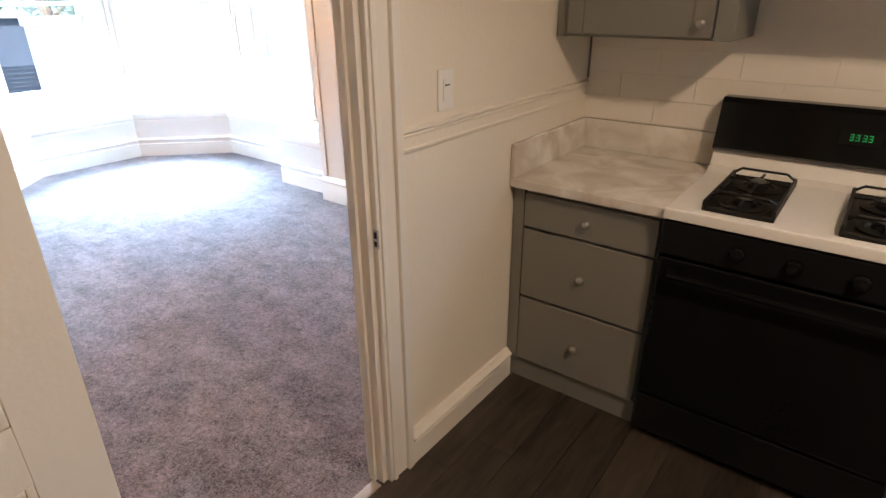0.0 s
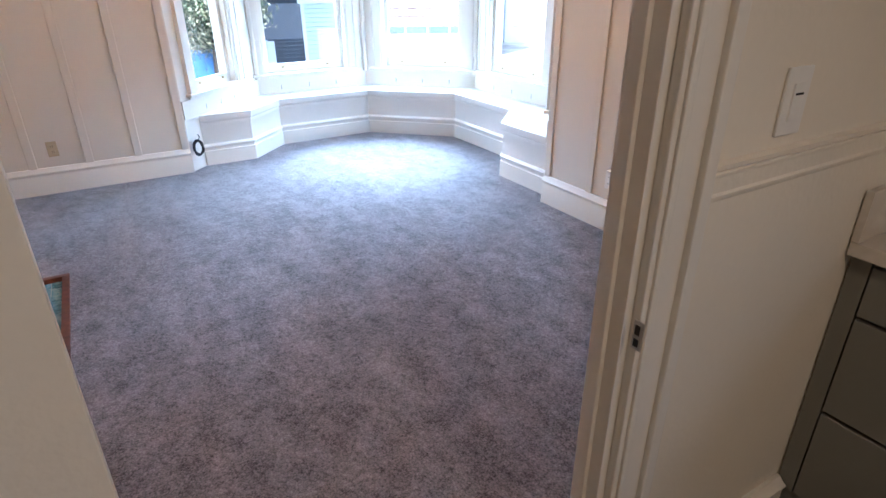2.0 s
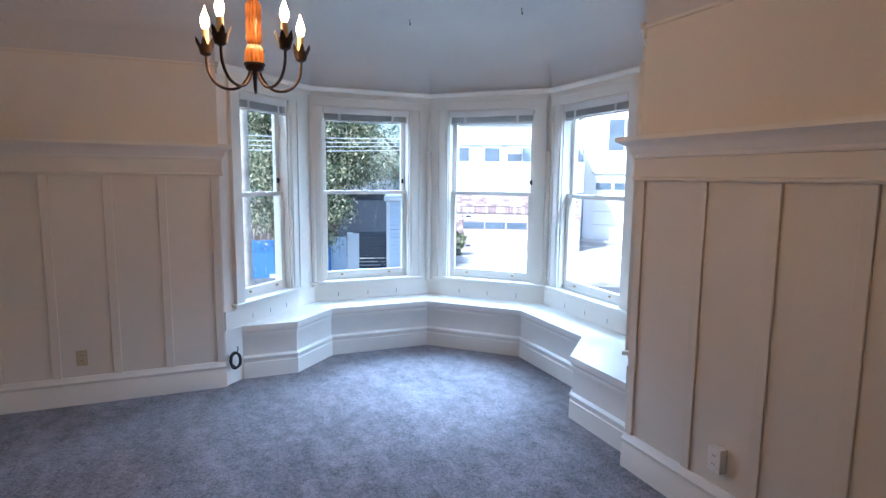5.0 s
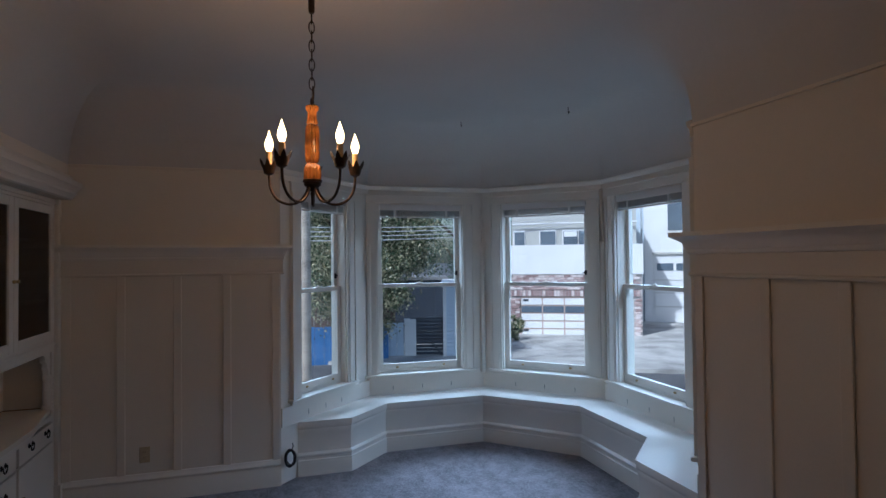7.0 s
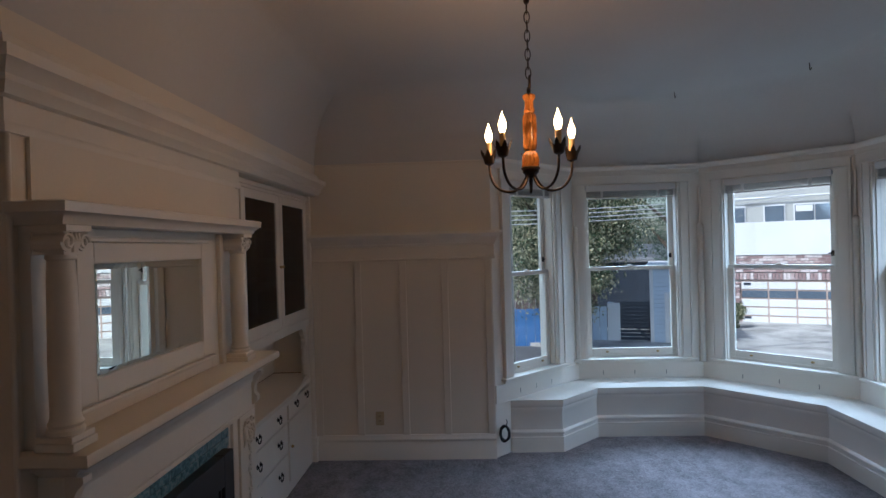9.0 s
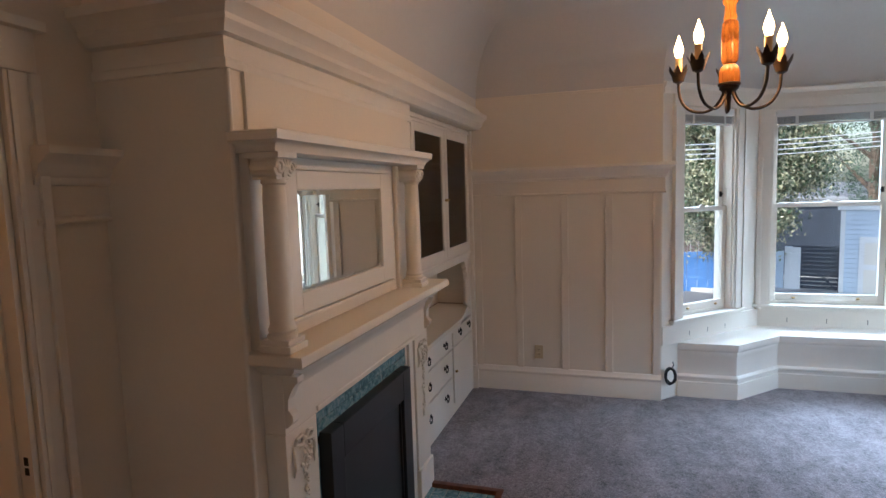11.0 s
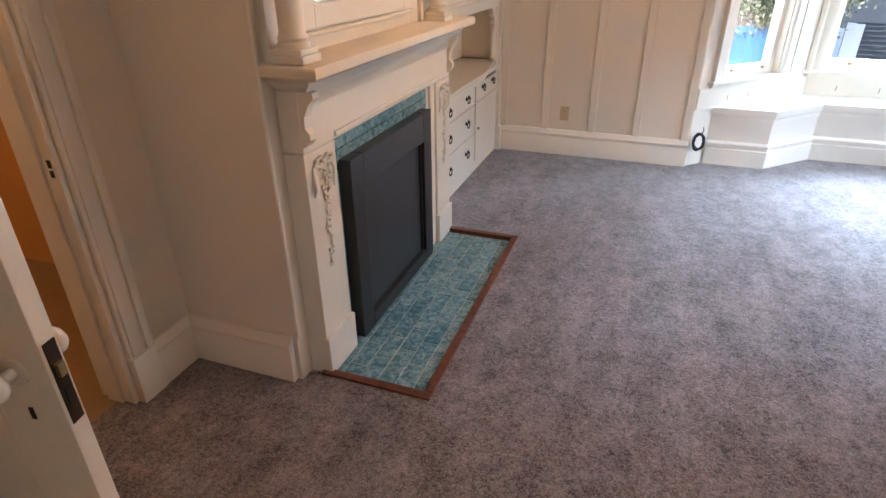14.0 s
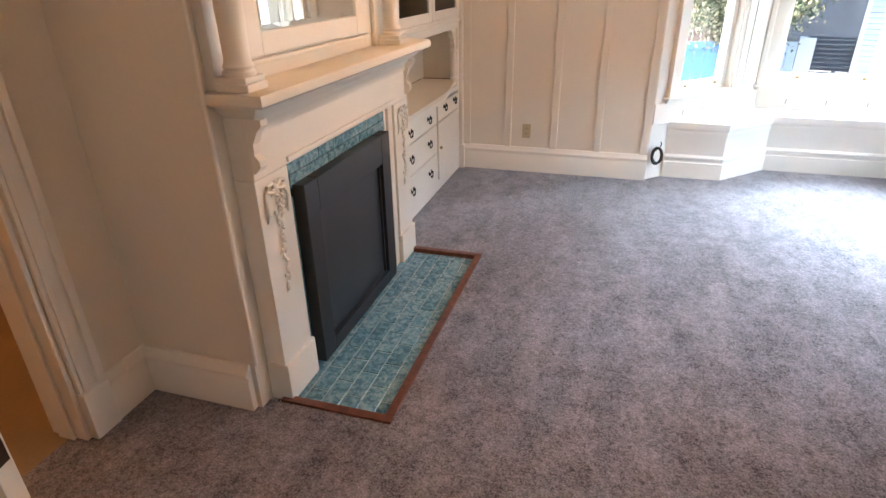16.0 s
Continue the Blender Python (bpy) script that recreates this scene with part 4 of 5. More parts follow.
for z0, z1 in ((0.09, 0.305), (0.315, 0.515), (0.525, 0.645)):
    d = front("drawer", -4.583, HX - 0.075, z0, z1)
    for x in (-4.40, -4.02):
        bail_pull(d, x, HF + 0.012, (z0 + z1) / 2 + 0.005)
d = front("drawer", HW + 0.09, -4.617, 0.525, 0.645)
for x in (-4.78, -5.04):
    bail_pull(d, x, HF + 0.012, 0.60)
d = front("cupboard_door", HW + 0.09, -4.617, 0.09, 0.515)
part("door_knob", ball(bmesh.new(), (-4.65, HF + 0.022, 0.33), 0.011), BRASS, d, "small brass knob")
for x0, x1, kx in ((-4.528, HX - 0.165, -4.505), (HW + 0.09, -4.534, -4.557)):
    s = 0.062
    d = part("glazed_door", boxes((x0, x0 + s, HF - 0.008, HF + 0.014, 1.21, 2.112), (x1 - s, x1, HF - 0.008, HF + 0.014, 1.21, 2.112), (x0 + s, x1 - s, HF - 0.008, HF + 0.014, 1.21, 1.268), (x0 + s, x1 - s, HF - 0.008, HF + 0.014, 2.058, 2.112)), WHITE, hutch, bevel=0.004)
    part("door_pane", boxes((x0 + s - 0.003, x1 - s + 0.003, HF, HF + 0.004, 1.265, 2.061)), CABGLASS, d, "dark cabinet glass")
    part("door_knob", ball(bmesh.new(), (kx, HF + 0.026, 1.62), 0.011), BRASS, d, "small brass knob")
for z in (1.46, 1.66, 1.87):
    part("inner_shelf", boxes((HW + 0.021, HX - 0.021, SY + 0.013, HF - 0.06, z, z + 0.018)), SHELF, hutch)

# ---- chandelier ----
CHX, CHY, CHZ = -3.03, 1.44, 1.985
ch = thing("chandelier", pose(CHX, CHY, 0), "lit dark bronze candle chandelier with amber turned stem", "chandelier")
part("canopy", lathe(bmesh.new(), [(0.012, 2.935), (0.02, 2.95), (0.05, 2.965), (0.06, 2.985), (0.06, 2.998)], 24), BRONZE, ch, smooth=True)
part("rod", lathe(bmesh.new(), [(0.010, 2.735), (0.013, 2.745), (0.013, 2.90), (0.016, 2.91), (0.012, 2.936)], 12), BRONZE, ch, smooth=True)
nl, z0, z1 = 8, 2.425, 2.735
pitch = (z1 - z0) / nl
for i in range(nl):
    c, bm = z0 + pitch * (i + 0.5), bmesh.new()
    pts = []
    for k in range(14):
        a = 2 * math.pi * k / 14
        u, v = 0.011 * math.cos(a), (pitch / 2 + 0.006) * math.sin(a)
        pts.append((u, 0, c + v) if i % 2 else (0, u, c + v))
    part("chain_link", tube(bm, pts, 0.0026, 6, True), BRONZE, ch, smooth=True)
part("ring", tube(bmesh.new(), [(0.022 * math.cos(a), 0.004, 2.405 + 0.027 * math.sin(a)) for a in [2 * math.pi * k / 18 for k in range(18)]], 0.004, 6, True), BRONZE, ch, smooth=True)
part("stem_top", lathe(bmesh.new(), [(0.006, 2.36), (0.009, 2.37), (0.006, 2.385)], 12), BRONZE, ch, smooth=True)
part("amber_stem", lathe(bmesh.new(), [(0.02, 2.12), (0.026, 2.125), (0.029, 2.14), (0.029, 2.255), (0.026, 2.27), (0.018, 2.276), (0.024, 2.285), (0.019, 2.30), (0.018, 2.33), (0.027, 2.34), (0.027, 2.352), (0.012, 2.36)], 48, 12, 0.18), AMBER, ch, "fluted amber stem", smooth=True)
part("amber_cup", lathe(bmesh.new(), [(0.034, 2.045), (0.036, 2.06), (0.035, 2.09), (0.03, 2.108), (0.02, 2.119)], 48, 12, 0.16), AMBER, ch, "fluted amber cup", smooth=True)
part("gallery_ring", lathe(bmesh.new(), [(0.036, 2.04), (0.039, 2.042), (0.039, 2.05), (0.036, 2.052)], 24), BRONZE, ch, smooth=True)
part("hub", lathe(bmesh.new(), [(0.002, 1.945), (0.006, 1.955), (0.007, 1.985), (0.009, 1.995), (0.007, 2.005), (0.014, 2.012), (0.024, 2.02), (0.034, 2.03), (0.034, 2.044)], 20), BRONZE, ch, smooth=True)
for i in range(5):
    m = pose(0, 0, 0, 0, 0, 72 * i + 30.3)
    bm = bmesh.new()
    arm = [(0.016, 0, 2.04), (0.026, 0, 2.0), (0.06, 0, 1.962), (0.105, 0, 1.955), (0.15, 0, 1.975), (0.178, 0, 2.02), (0.184, 0, 2.075)]
    fine = []
    for k in range(len(arm) - 1):
        for j in range(4):
            p = [Vector(arm[max(k - 1, 0)]), Vector(arm[k]), Vector(arm[k + 1]), Vector(arm[min(k + 2, 6)])]
            t = j / 4
            fine.append(0.5 * ((2 * p[1]) + (p[2] - p[0]) * t + (2 * p[0] - 5 * p[1] + 4 * p[2] - p[3]) * t * t + (3 * p[1] - p[0] - 3 * p[2] + p[3]) * t ** 3))
    fine.append(Vector(arm[-1]))
    tube(bm, fine, 0.0055, 8)
    bmesh.ops.transform(bm, matrix=m, verts=bm.verts)
    a = part("arm", bm, BRONZE, ch, smooth=True)
    bm = lathe(bmesh.new(), [(0.008, 2.075), (0.02, 2.082), (0.026, 2.105), (0.03, 2.115)], 18, at=(0.184, 0, 0))
    for k in range(7):
        t = 2 * math.pi * k / 7
        r0 = 0.028
        v = [bm.verts.new((0.184 + r * math.cos(t + d), r * math.sin(t + d), z)) for r, d, z in ((r0, -0.4, 2.108), (r0 + 0.008, -0.22, 2.126), (r0 + 0.013, 0, 2.142), (r0 + 0.008, 0.22, 2.126), (r0, 0.4, 2.108))]
        bm.faces.new(v)
        w = [bm.verts.new((q.co.x - 0.003 * math.cos(t), q.co.y - 0.003 * math.sin(t), q.co.z)) for q in v]
        bm.faces.new(w[::-1])
    bmesh.ops.transform(bm, matrix=m, verts=bm.verts)
    part("leaf_cup", bm, BRONZE, a, "leafy bronze cup", smooth=True)
    bm = cyl(bmesh.new(), (0.184, 0, 2.088), (0.184, 0, 2.172), 0.0125)
    bmesh.ops.transform(bm, matrix=m, verts=bm.verts)
    part("candle_sleeve", bm, CANDLE, a, smooth=True)
    bm = lathe(bmesh.new(), [(0.008, 2.1725), (0.012, 2.18), (0.0168, 2.198), (0.0155, 2.213), (0.0095, 2.231), (0.004, 2.246), (0.0014, 2.258)], 16, at=(0.184, 0, 0))
    bmesh.ops.transform(bm, matrix=m, verts=bm.verts)
    part("bulb", bm, BULB, a, "lit flame-shaped bulb", smooth=True)
lamp("chandelier_glow", "POINT", (CHX, CHY, 2.215), 13.0, (1, 0.52, 0.22), 0.19)

# ---- ceiling hooks, outlets, coil of cable ----
for x, y, z in ((-5.55, 2.95, 2.955), (-4.62, 3.52, 2.88)):
    k = thing("ceiling_hook", pose(x, y, z), "small dark metal hook in the ceiling", "hook", "ceiling hooks")
    part("hook", tube(bmesh.new(), [(0, 0, 0.03), (0, 0, -0.012), (0.008, 0, -0.022), (0.017, 0, -0.018), (0.018, 0, -0.006)], 0.003, 6), BRONZE, k)


def outlet(m, label, mat, depth=0.006):
    """Faces -y of the pose."""
    o = thing("wall_outlet", m, label, "outlet")
    part("cover_plate", boxes((-0.035, 0.035, -depth, -0.0005, -0.057, 0.057)), mat, o, bevel=0.003)
    for z in (-0.02, 0.02):
        r = part("receptacle", boxes((-0.016, 0.016, -depth - 0.002, -depth + 0.001, z - 0.014, z + 0.014)), mat, o, bevel=0.002)
        for x in (-0.006, 0.006):
            part("slot", boxes((x - 0.0012, x + 0.0012, -depth - 0.0028, -depth - 0.0022, z - 0.004, z + 0.006)), HOLE, r)
    return o


outlet(pose(WX, 0.405, 0.335, 0, 0, 90), "ivory wall outlet on the panelled wall", PLASTIC)
outlet(pose(-2.50, NY, 0.345, 0, 0, 0), "white surface-mounted outlet box on the panelled wall", WPLASTIC, 0.045)
coil = thing("cable_coil", pose(WX - 0.01, ARRIS_W[1] + 0.055, 0.2), "coil of black cable hanging at the window seat", "cable")
pts = []
for k in range(110):
    a = 2 * math.pi * k / 17
    pts.append((0.022 + 0.012 * math.sin(k * 0.41), 0.012 + 0.035 * math.cos(a) * (1 + 0.15 * math.sin(k)), 0.06 * math.sin(a) + 0.006 * math.sin(k * 0.7)))
part("cable", tube(bmesh.new(), pts, 0.0075, 6), CORD, coil, smooth=True)
part("cable_tail", tube(bmesh.new(), [(0.02, 0.02, 0.05), (0.012, 0.035, 0.09), (-0.02, 0.03, 0.1)], 0.004, 6), CORD, coil, smooth=True)

# ---- kitchen ----
KZ = 2.6
wall("wall_kitchen_north", KWALL, (KX, 1.3, KN, KN + 0.18, -0.3, TOP), (2.3, 3.3, KN, KN + 0.18, -0.3, TOP), (1.3, 2.3, KN, KN + 0.18, -0.3, 1.1), (1.3, 2.3, KN, KN + 0.18, 2.1, TOP))
wall("wall_kitchen_east", KWALL, (3.3, 3.48, -1.7, KN + 0.18, -0.3, TOP))
wall("wall_kitchen_south", KWALL, (KX, 3.3, -1.7, -1.5, -0.3, TOP))
setting("ceiling_kitchen", boxes((KMID, 3.48, -1.7, KN + 0.18, KZ, KZ + 0.12)), CEIL)
kw = thing("window_6", pose(0, 0, 0), "white kitchen window over the worktop", "window", "", "structure")
part("window_frame", boxes((1.301, 1.36, KN + 0.05, KN + 0.1, 1.101, 2.099), (2.24, 2.299, KN + 0.05, KN + 0.1, 1.101, 2.099), (1.36, 2.24, KN + 0.05, KN + 0.1, 1.101, 1.16), (1.36, 2.24, KN + 0.05, KN + 0.1, 2.04, 2.099)), WHITE, kw)
setting("baseboard_kitchen_west", sweep(bmesh.new(), [(KX, DOOR_N + 0.115), (KX, KN - 0.6)], [(o, z * 0.66) for o, z in BASE]), WHITE, smooth=True)
setting("trim_chair_rail", sweep(bmesh.new(), [(KX, DOOR_N + 0.115), (KX, KN - 0.002)], [(0.001, 1.116), (0.004, 1.116), (0.007, 1.12), (0.007, 1.127), (0.003, 1.131), (0.003, 1.160), (0.009, 1.164), (0.009, 1.169), (0.005, 1.172), (0.014, 1.178), (0.014, 1.186), (0.001, 1.190)]), KWALL, smooth=True)
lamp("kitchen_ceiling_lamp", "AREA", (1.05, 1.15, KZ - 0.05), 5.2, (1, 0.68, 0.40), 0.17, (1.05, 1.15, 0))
# area lamp added outside window_6 to strengthen its sky light
lamp("kitchen_sky_fill", "AREA", (1.85, KN + 0.55, 1.95), 3.5, (0.95, 0.97, 1.0), 0.8, (-0.3, 1.5, 0.7))
sw = thing("light_switch", pose(KX, 1.838, 1.272, 0, 0, 90), "white rocker light switch on the kitchen wall", "light switch")
part("cover_plate", boxes((-0.037, 0.037, -0.007, -0.0005, -0.06, 0.06)), WPLASTIC, sw, bevel=0.003)
part("rocker", boxes((-0.016, 0.016, -0.011, -0.0065, -0.033, 0.033)), WPLASTIC, sw, bevel=0.002)
part("rocker_line", boxes((-0.012, 0.012, -0.0118, -0.0112, 0.012, 0.016)), HOLE, sw)

# drawer unit beside the stove
CF, CR = 2.275, -0.155
cab = thing("drawer_cabinet", pose(0, 0, 0), "grey painted base cabinet with three drawers and round knobs", "cabinet")
part("body", boxes((KX + 0.004, CR, CF + 0.02, KN - 0.002, 0.0, 0.865), (KX + 0.004, KX + 0.05, CF, CF + 0.02, 0.1, 0.865)), GREYPAINT, cab)
part("toe_board", boxes((KX + 0.004, CR, CF + 0.012, CF + 0.0195, 0.0, 0.10)), GREYPAINT, cab)
for z0, z1 in ((0.105, 0.40), (0.412, 0.70), (0.712, 0.845)):
    d = part("drawer", boxes((KX + 0.055, CR - 0.006, CF - 0.004, CF + 0.019, z0, z1)), GREYPAINT, cab, bevel=0.003)
    kb = bmesh.new()
    xk = (KX + CR) / 2 + 0.03
    cyl(kb, (xk, CF - 0.004, (z0 + z1) / 2), (xk, CF - 0.018, (z0 + z1) / 2), 0.006)
    ball(kb, (xk, CF - 0.024, (z0 + z1) / 2), 0.0155, 1, 0.75, 1)
    part("knob", kb, STEEL, d, "round nickel knob", smooth=True)
top = thing("worktop", pose(0, 0, 0), "white veined quartz worktop with upstand", "countertop")
part("slab", boxes((KX + 0.003, CR + 0.012, CF - 0.035, KN - 0.003, 0.866, 0.902)), MARBLE, top, bevel=0.005)
part("upstand", boxes((KX + 0.003, KX + 0.022, CF - 0.035, KN - 0.003, 0.9025, 1.03)), MARBLE, top, bevel=0.003)
part("upstand", boxes((KX + 0.0225, CR + 0.012, KN - 0.022, KN - 0.003, 0.9025, 1.03)), MARBLE, top, bevel=0.003)
up = thing("wall_cabinet", pose(0, 0, 0), "grey painted wall cabinet with one door", "cabinet")
part("body", boxes((KX + 0.004, -0.10, 2.56, KN - 0.003, 1.385, 2.2), (-0.16, -0.10, 2.54, 2.56, 1.385, 2.2), (KX + 0.004, KX + 0.05, 2.54, 2.56, 1.385, 2.2)), GREYPAINT, up, bevel=0.003)
d = part("cabinet_door", boxes((KX + 0.055, -0.165, 2.525, 2.5595, 1.395, 2.19)), GREYPAINT, up, bevel=0.003)
for x0 in (KX + 0.055, -0.225):
    part("door_stile", boxes((x0, x0 + 0.06, 2.52, 2.5248, 1.395, 2.19)), GREYPAINT, d, bevel=0.002)
kb = bmesh.new()
cyl(kb, (-0.195, 2.52, 1.44), (-0.195, 2.504, 1.44), 0.006)
ball(kb, (-0.195, 2.498, 1.44), 0.0155, 1, 0.75, 1)
part("knob", kb, STEEL, d, "round nickel knob", smooth=True)
hood = thing("range_hood", pose(0, 0, 0), "white range hood over the stove", "range hood")
part("canopy", prism(bmesh.new(), [(-0.095, 2.42), (0.64, 2.42), (0.64, KN - 0.003), (-0.095, KN - 0.003)], 1.64, 1.76), ENAMEL, hood, bevel=0.01)

# stove
SX0, SX1, SF = -0.14, 0.62, 2.225
st = thing("stove", pose(0, 0, 0), "white and black gas stove with black oven door", "stove")
part("body", boxes((SX0, SX1, SF + 0.04, KN - 0.02, 0.02, 0.875)), OVENMATTE, st)
part("oven_door", boxes((SX0 + 0.004, SX1 - 0.004, SF + 0.002, SF + 0.039, 0.20, 0.745)), OVENBLACK, st, bevel=0.008)
part("drawer_front", boxes((SX0 + 0.004, SX1 - 0.004, SF + 0.006, SF + 0.039, 0.035, 0.19)), OVENMATTE, st, bevel=0.006)
part("control_panel", boxes((SX0 + 0.002, SX1 - 0.002, SF - 0.004, SF + 0.039, 0.755, 0.872)), OVENMATTE, st, bevel=0.008)
for x in (0.09, 0.24, 0.40, 0.52):
    part("burner_knob", lathe(bmesh.new(), [(0.024, 0), (0.024, 0.012), (0.018, 0.02), (0.016, 0.03), (0.004, 0.032)], 20), OVENBLACK, st).matrix_local = pose(x, SF - 0.004, 0.81, 90, 0, 0)
handle = part("oven_handle", tube(bmesh.new(), [(SX0 + 0.05, SF, 0.70), (SX0 + 0.05, SF - 0.035, 0.70), (SX1 - 0.05, SF - 0.035, 0.70), (SX1 - 0.05, SF, 0.70)], 0.012, 8), OVENBLACK, st)
ct = boxes((SX0, SX1, SF - 0.012, KN - 0.10, 0.878, 0.915))
prof = [(KN - 0.16, 0.9155), (KN - 0.12, 0.93), (KN - 0.10, 0.975), (KN - 0.09, 0.99), (KN - 0.03, 0.99), (KN - 0.03, 0.9155)]
a = [ct.verts.new((SX0, y, z)) for y, z in prof]
b = [ct.verts.new((SX1, y, z)) for y, z in prof]
for i in range(len(prof)):
    ct.faces.new((a[i], a[(i + 1) % 6], b[(i + 1) % 6], b[i]))
ct.faces.new(a)
ct.faces.new(b[::-1])
part("cooktop", ct, ENAMEL, st, "white enamel cooktop", bevel=0.006)
bg = bmesh.new()
prof = [(KN - 0.11, 0.9905), (KN - 0.125, 1.0), (KN - 0.095, 1.165), (KN - 0.075, 1.18), (KN - 0.02, 1.18), (KN - 0.02, 0.9905)]
a = [bg.verts.new((SX0 - 0.002, y, z)) for y, z in prof]
b = [bg.verts.new((SX1 + 0.002, y, z)) for y, z in prof]
for i in range(6):
    bg.faces.new((a[i], a[(i + 1) % 6], b[(i + 1) % 6], b[i]))
bg.faces.new(a)
bg.faces.new(b[::-1])
back = part("backguard", bg, OVENBLACK, st, "glossy black backguard", bevel=0.008)
disp = part("clock_display", boxes((-0.06, 0.06, -0.002, 0.002, -0.025, 0.025)), OVENMATTE, back)
disp.matrix_local = pose(0.30, KN - 0.115, 1.09, -10, 0, 0)
for i, x in enumerate((-0.024, -0.008, 0.012, 0.028)):
    dg = part("clock_digit", boxes((x - 0.005, x + 0.005, -0.0035, -0.0025, 0.008, 0.010), (x - 0.005, x + 0.005, -0.0035, -0.0025, -0.001, 0.001), (x + 0.0035, x + 0.005, -0.0035, -0.0025, -0.010, 0.010), (x - 0.005, x + 0.005, -0.0035, -0.0025, -0.010, -0.008)), GREENLED, st, "green lit digit")
    dg.matrix_local = pose(0.30, KN - 0.115, 1.09, -10, 0, 0)
part("maker_mark", boxes((-0.09, -0.05, KN - 0.1145, KN - 0.1125, 1.035, 1.041)), STEEL, back)
for bx in (0.06, 0.42):
    part("drip_pan", boxes((bx - 0.1, bx + 0.1, 2.255, 2.675, 0.9155, 0.9185)), BLACK, st, "black enamel drip pan", bevel=0.001)
    g = bmesh.new()
    tube(g, [(bx - 0.096, 2.26, 0.926), (bx + 0.096, 2.26, 0.926), (bx + 0.096, 2.67, 0.926), (bx - 0.096, 2.67, 0.926)], 0.006, 6, True)
    for x in (bx - 0.096, bx + 0.096):
        for y in (2.26, 2.465, 2.67):
            tube(g, [(x, y, 0.918), (x, y, 0.944)], 0.0055, 6)
        tube(g, [(x, 2.26, 0.944), (x, 2.67, 0.944)], 0.005, 6)
    for by in (2.36, 2.57):
        for k in range(4):
            c, q = math.cos(k * math.pi / 2), math.sin(k * math.pi / 2)
            tube(g, [(bx + c * 0.096, by + q * 0.1, 0.944), (bx + c * 0.04, by + q * 0.04, 0.948), (bx + c * 0.03, by + q * 0.03, 0.94)], 0.005, 6)
        burner = part("burner", lathe(bmesh.new(), [(0.07, 0.0), (0.072, 0.006), (0.05, 0.008), (0.046, 0.004), (0.034, 0.006), (0.034, 0.018), (0.028, 0.022), (0.004, 0.024)], 24), BLACK, st, "black gas burner", smooth=True)
        burner.matrix_local = pose(bx, by, 0.919)
        part("burner_cap", lathe(bmesh.new(), [(0.022, 0.0), (0.024, 0.004), (0.018, 0.008), (0.003, 0.009)], 20), STEEL, burner, "worn shiny burner cap", smooth=True).matrix_local = pose(0, 0, 0.0245)
    for y in (2.30, 2.63):
        tube(g, [(bx - 0.09, y + 0.035, 0.944), (bx - 0.07, y + 0.02, 0.962), (bx + 0.07, y + 0.02, 0.962), (bx + 0.09, y + 0.035, 0.944)], 0.005, 6)
    part("grate", g, BLACK, st, "black wire pan grate")
pipe = thing("wall_corner_strip", pose(0, 0, 0), "thin grey strip up the kitchen corner", "trim", "", "structure")
part("strip", cyl(bmesh.new(), (KX + 0.006, KN - 0.006, 1.2), (KX + 0.006, KN - 0.006, 1.39), 0.004), GREYPAINT, pipe)

# ---- outside ----
GROUND = -1.65
ASPHALT = material("asphalt_street", (0.10, 0.10, 0.105), 0.9, var=0.2, scale=0.8, fine=40, bump=0.3)
CONCRETE = material("concrete_paving", (0.50, 0.485, 0.455), 0.85, var=0.3, scale=1.1, fine=14, bump=0.4)
STUCCO = material("white_stucco", (0.80, 0.80, 0.80), 0.8, var=0.05, scale=1.2, fine=30, bump=0.2)
GREYSTUCCO = material("grey_stucco", (0.50, 0.50, 0.47), 0.8, var=0.05, scale=1, fine=30)
PINKTRIM = material("tan_garage_trim", (0.55, 0.42, 0.35), 0.6, var=0.05)
PEACH = material("peach_kerb_concrete", (0.55, 0.37, 0.27), 0.85, var=0.12, scale=2)
# blue-grey base colour holds the sky's reflection in the outside panes
SKYPANE = material("sky_tinted_outside_glass", (0.13, 0.165, 0.21), 0.08, var=0.2, scale=1, bump=0)
BLUEFENCE = material("blue_painted_fence", (0.07, 0.19, 0.45), 0.6, var=0.12, scale=1.5)
PALEBLUE = material("pale_blue_siding", (0.60, 0.69, 0.79), 0.6, var=0.06, scale=2)
SLATE = material("dark_blue_gate", (0.03, 0.04, 0.06), 0.6, var=0.15, scale=2)
REDWOOD = material("weathered_redwood", (0.14, 0.095, 0.08), 0.8, var=0.25, scale=2, fine=40)
POLE = material("weathered_pole_wood", (0.45, 0.38, 0.31), 0.8, var=0.2, scale=4, fine=40)
GALV = material("galvanised_pole", (0.5, 0.55, 0.6), 0.5, var=0.08, scale=4)
WIRE = material("pale_cable", (0.6, 0.6, 0.62), 0.5)
BARK = material("tree_bark", (0.12, 0.085, 0.06), 0.9, var=0.3, scale=8, fine=60, bump=0.6)
ROOFMAT = material("grey_roofing", (0.2, 0.2, 0.2), 0.9, var=0.1, scale=2)
BRICK = piece_material("mixed_clinker_brick", (0.32, 0.22, 0.21), (0.74, 0.66, 0.64), 0.8, 3, 0.3, 0.55, rnd=0.75, mid=(0.54, 0.41, 0.39))
MORTAR = material("pale_mortar", (0.5, 0.46, 0.44), 0.9)


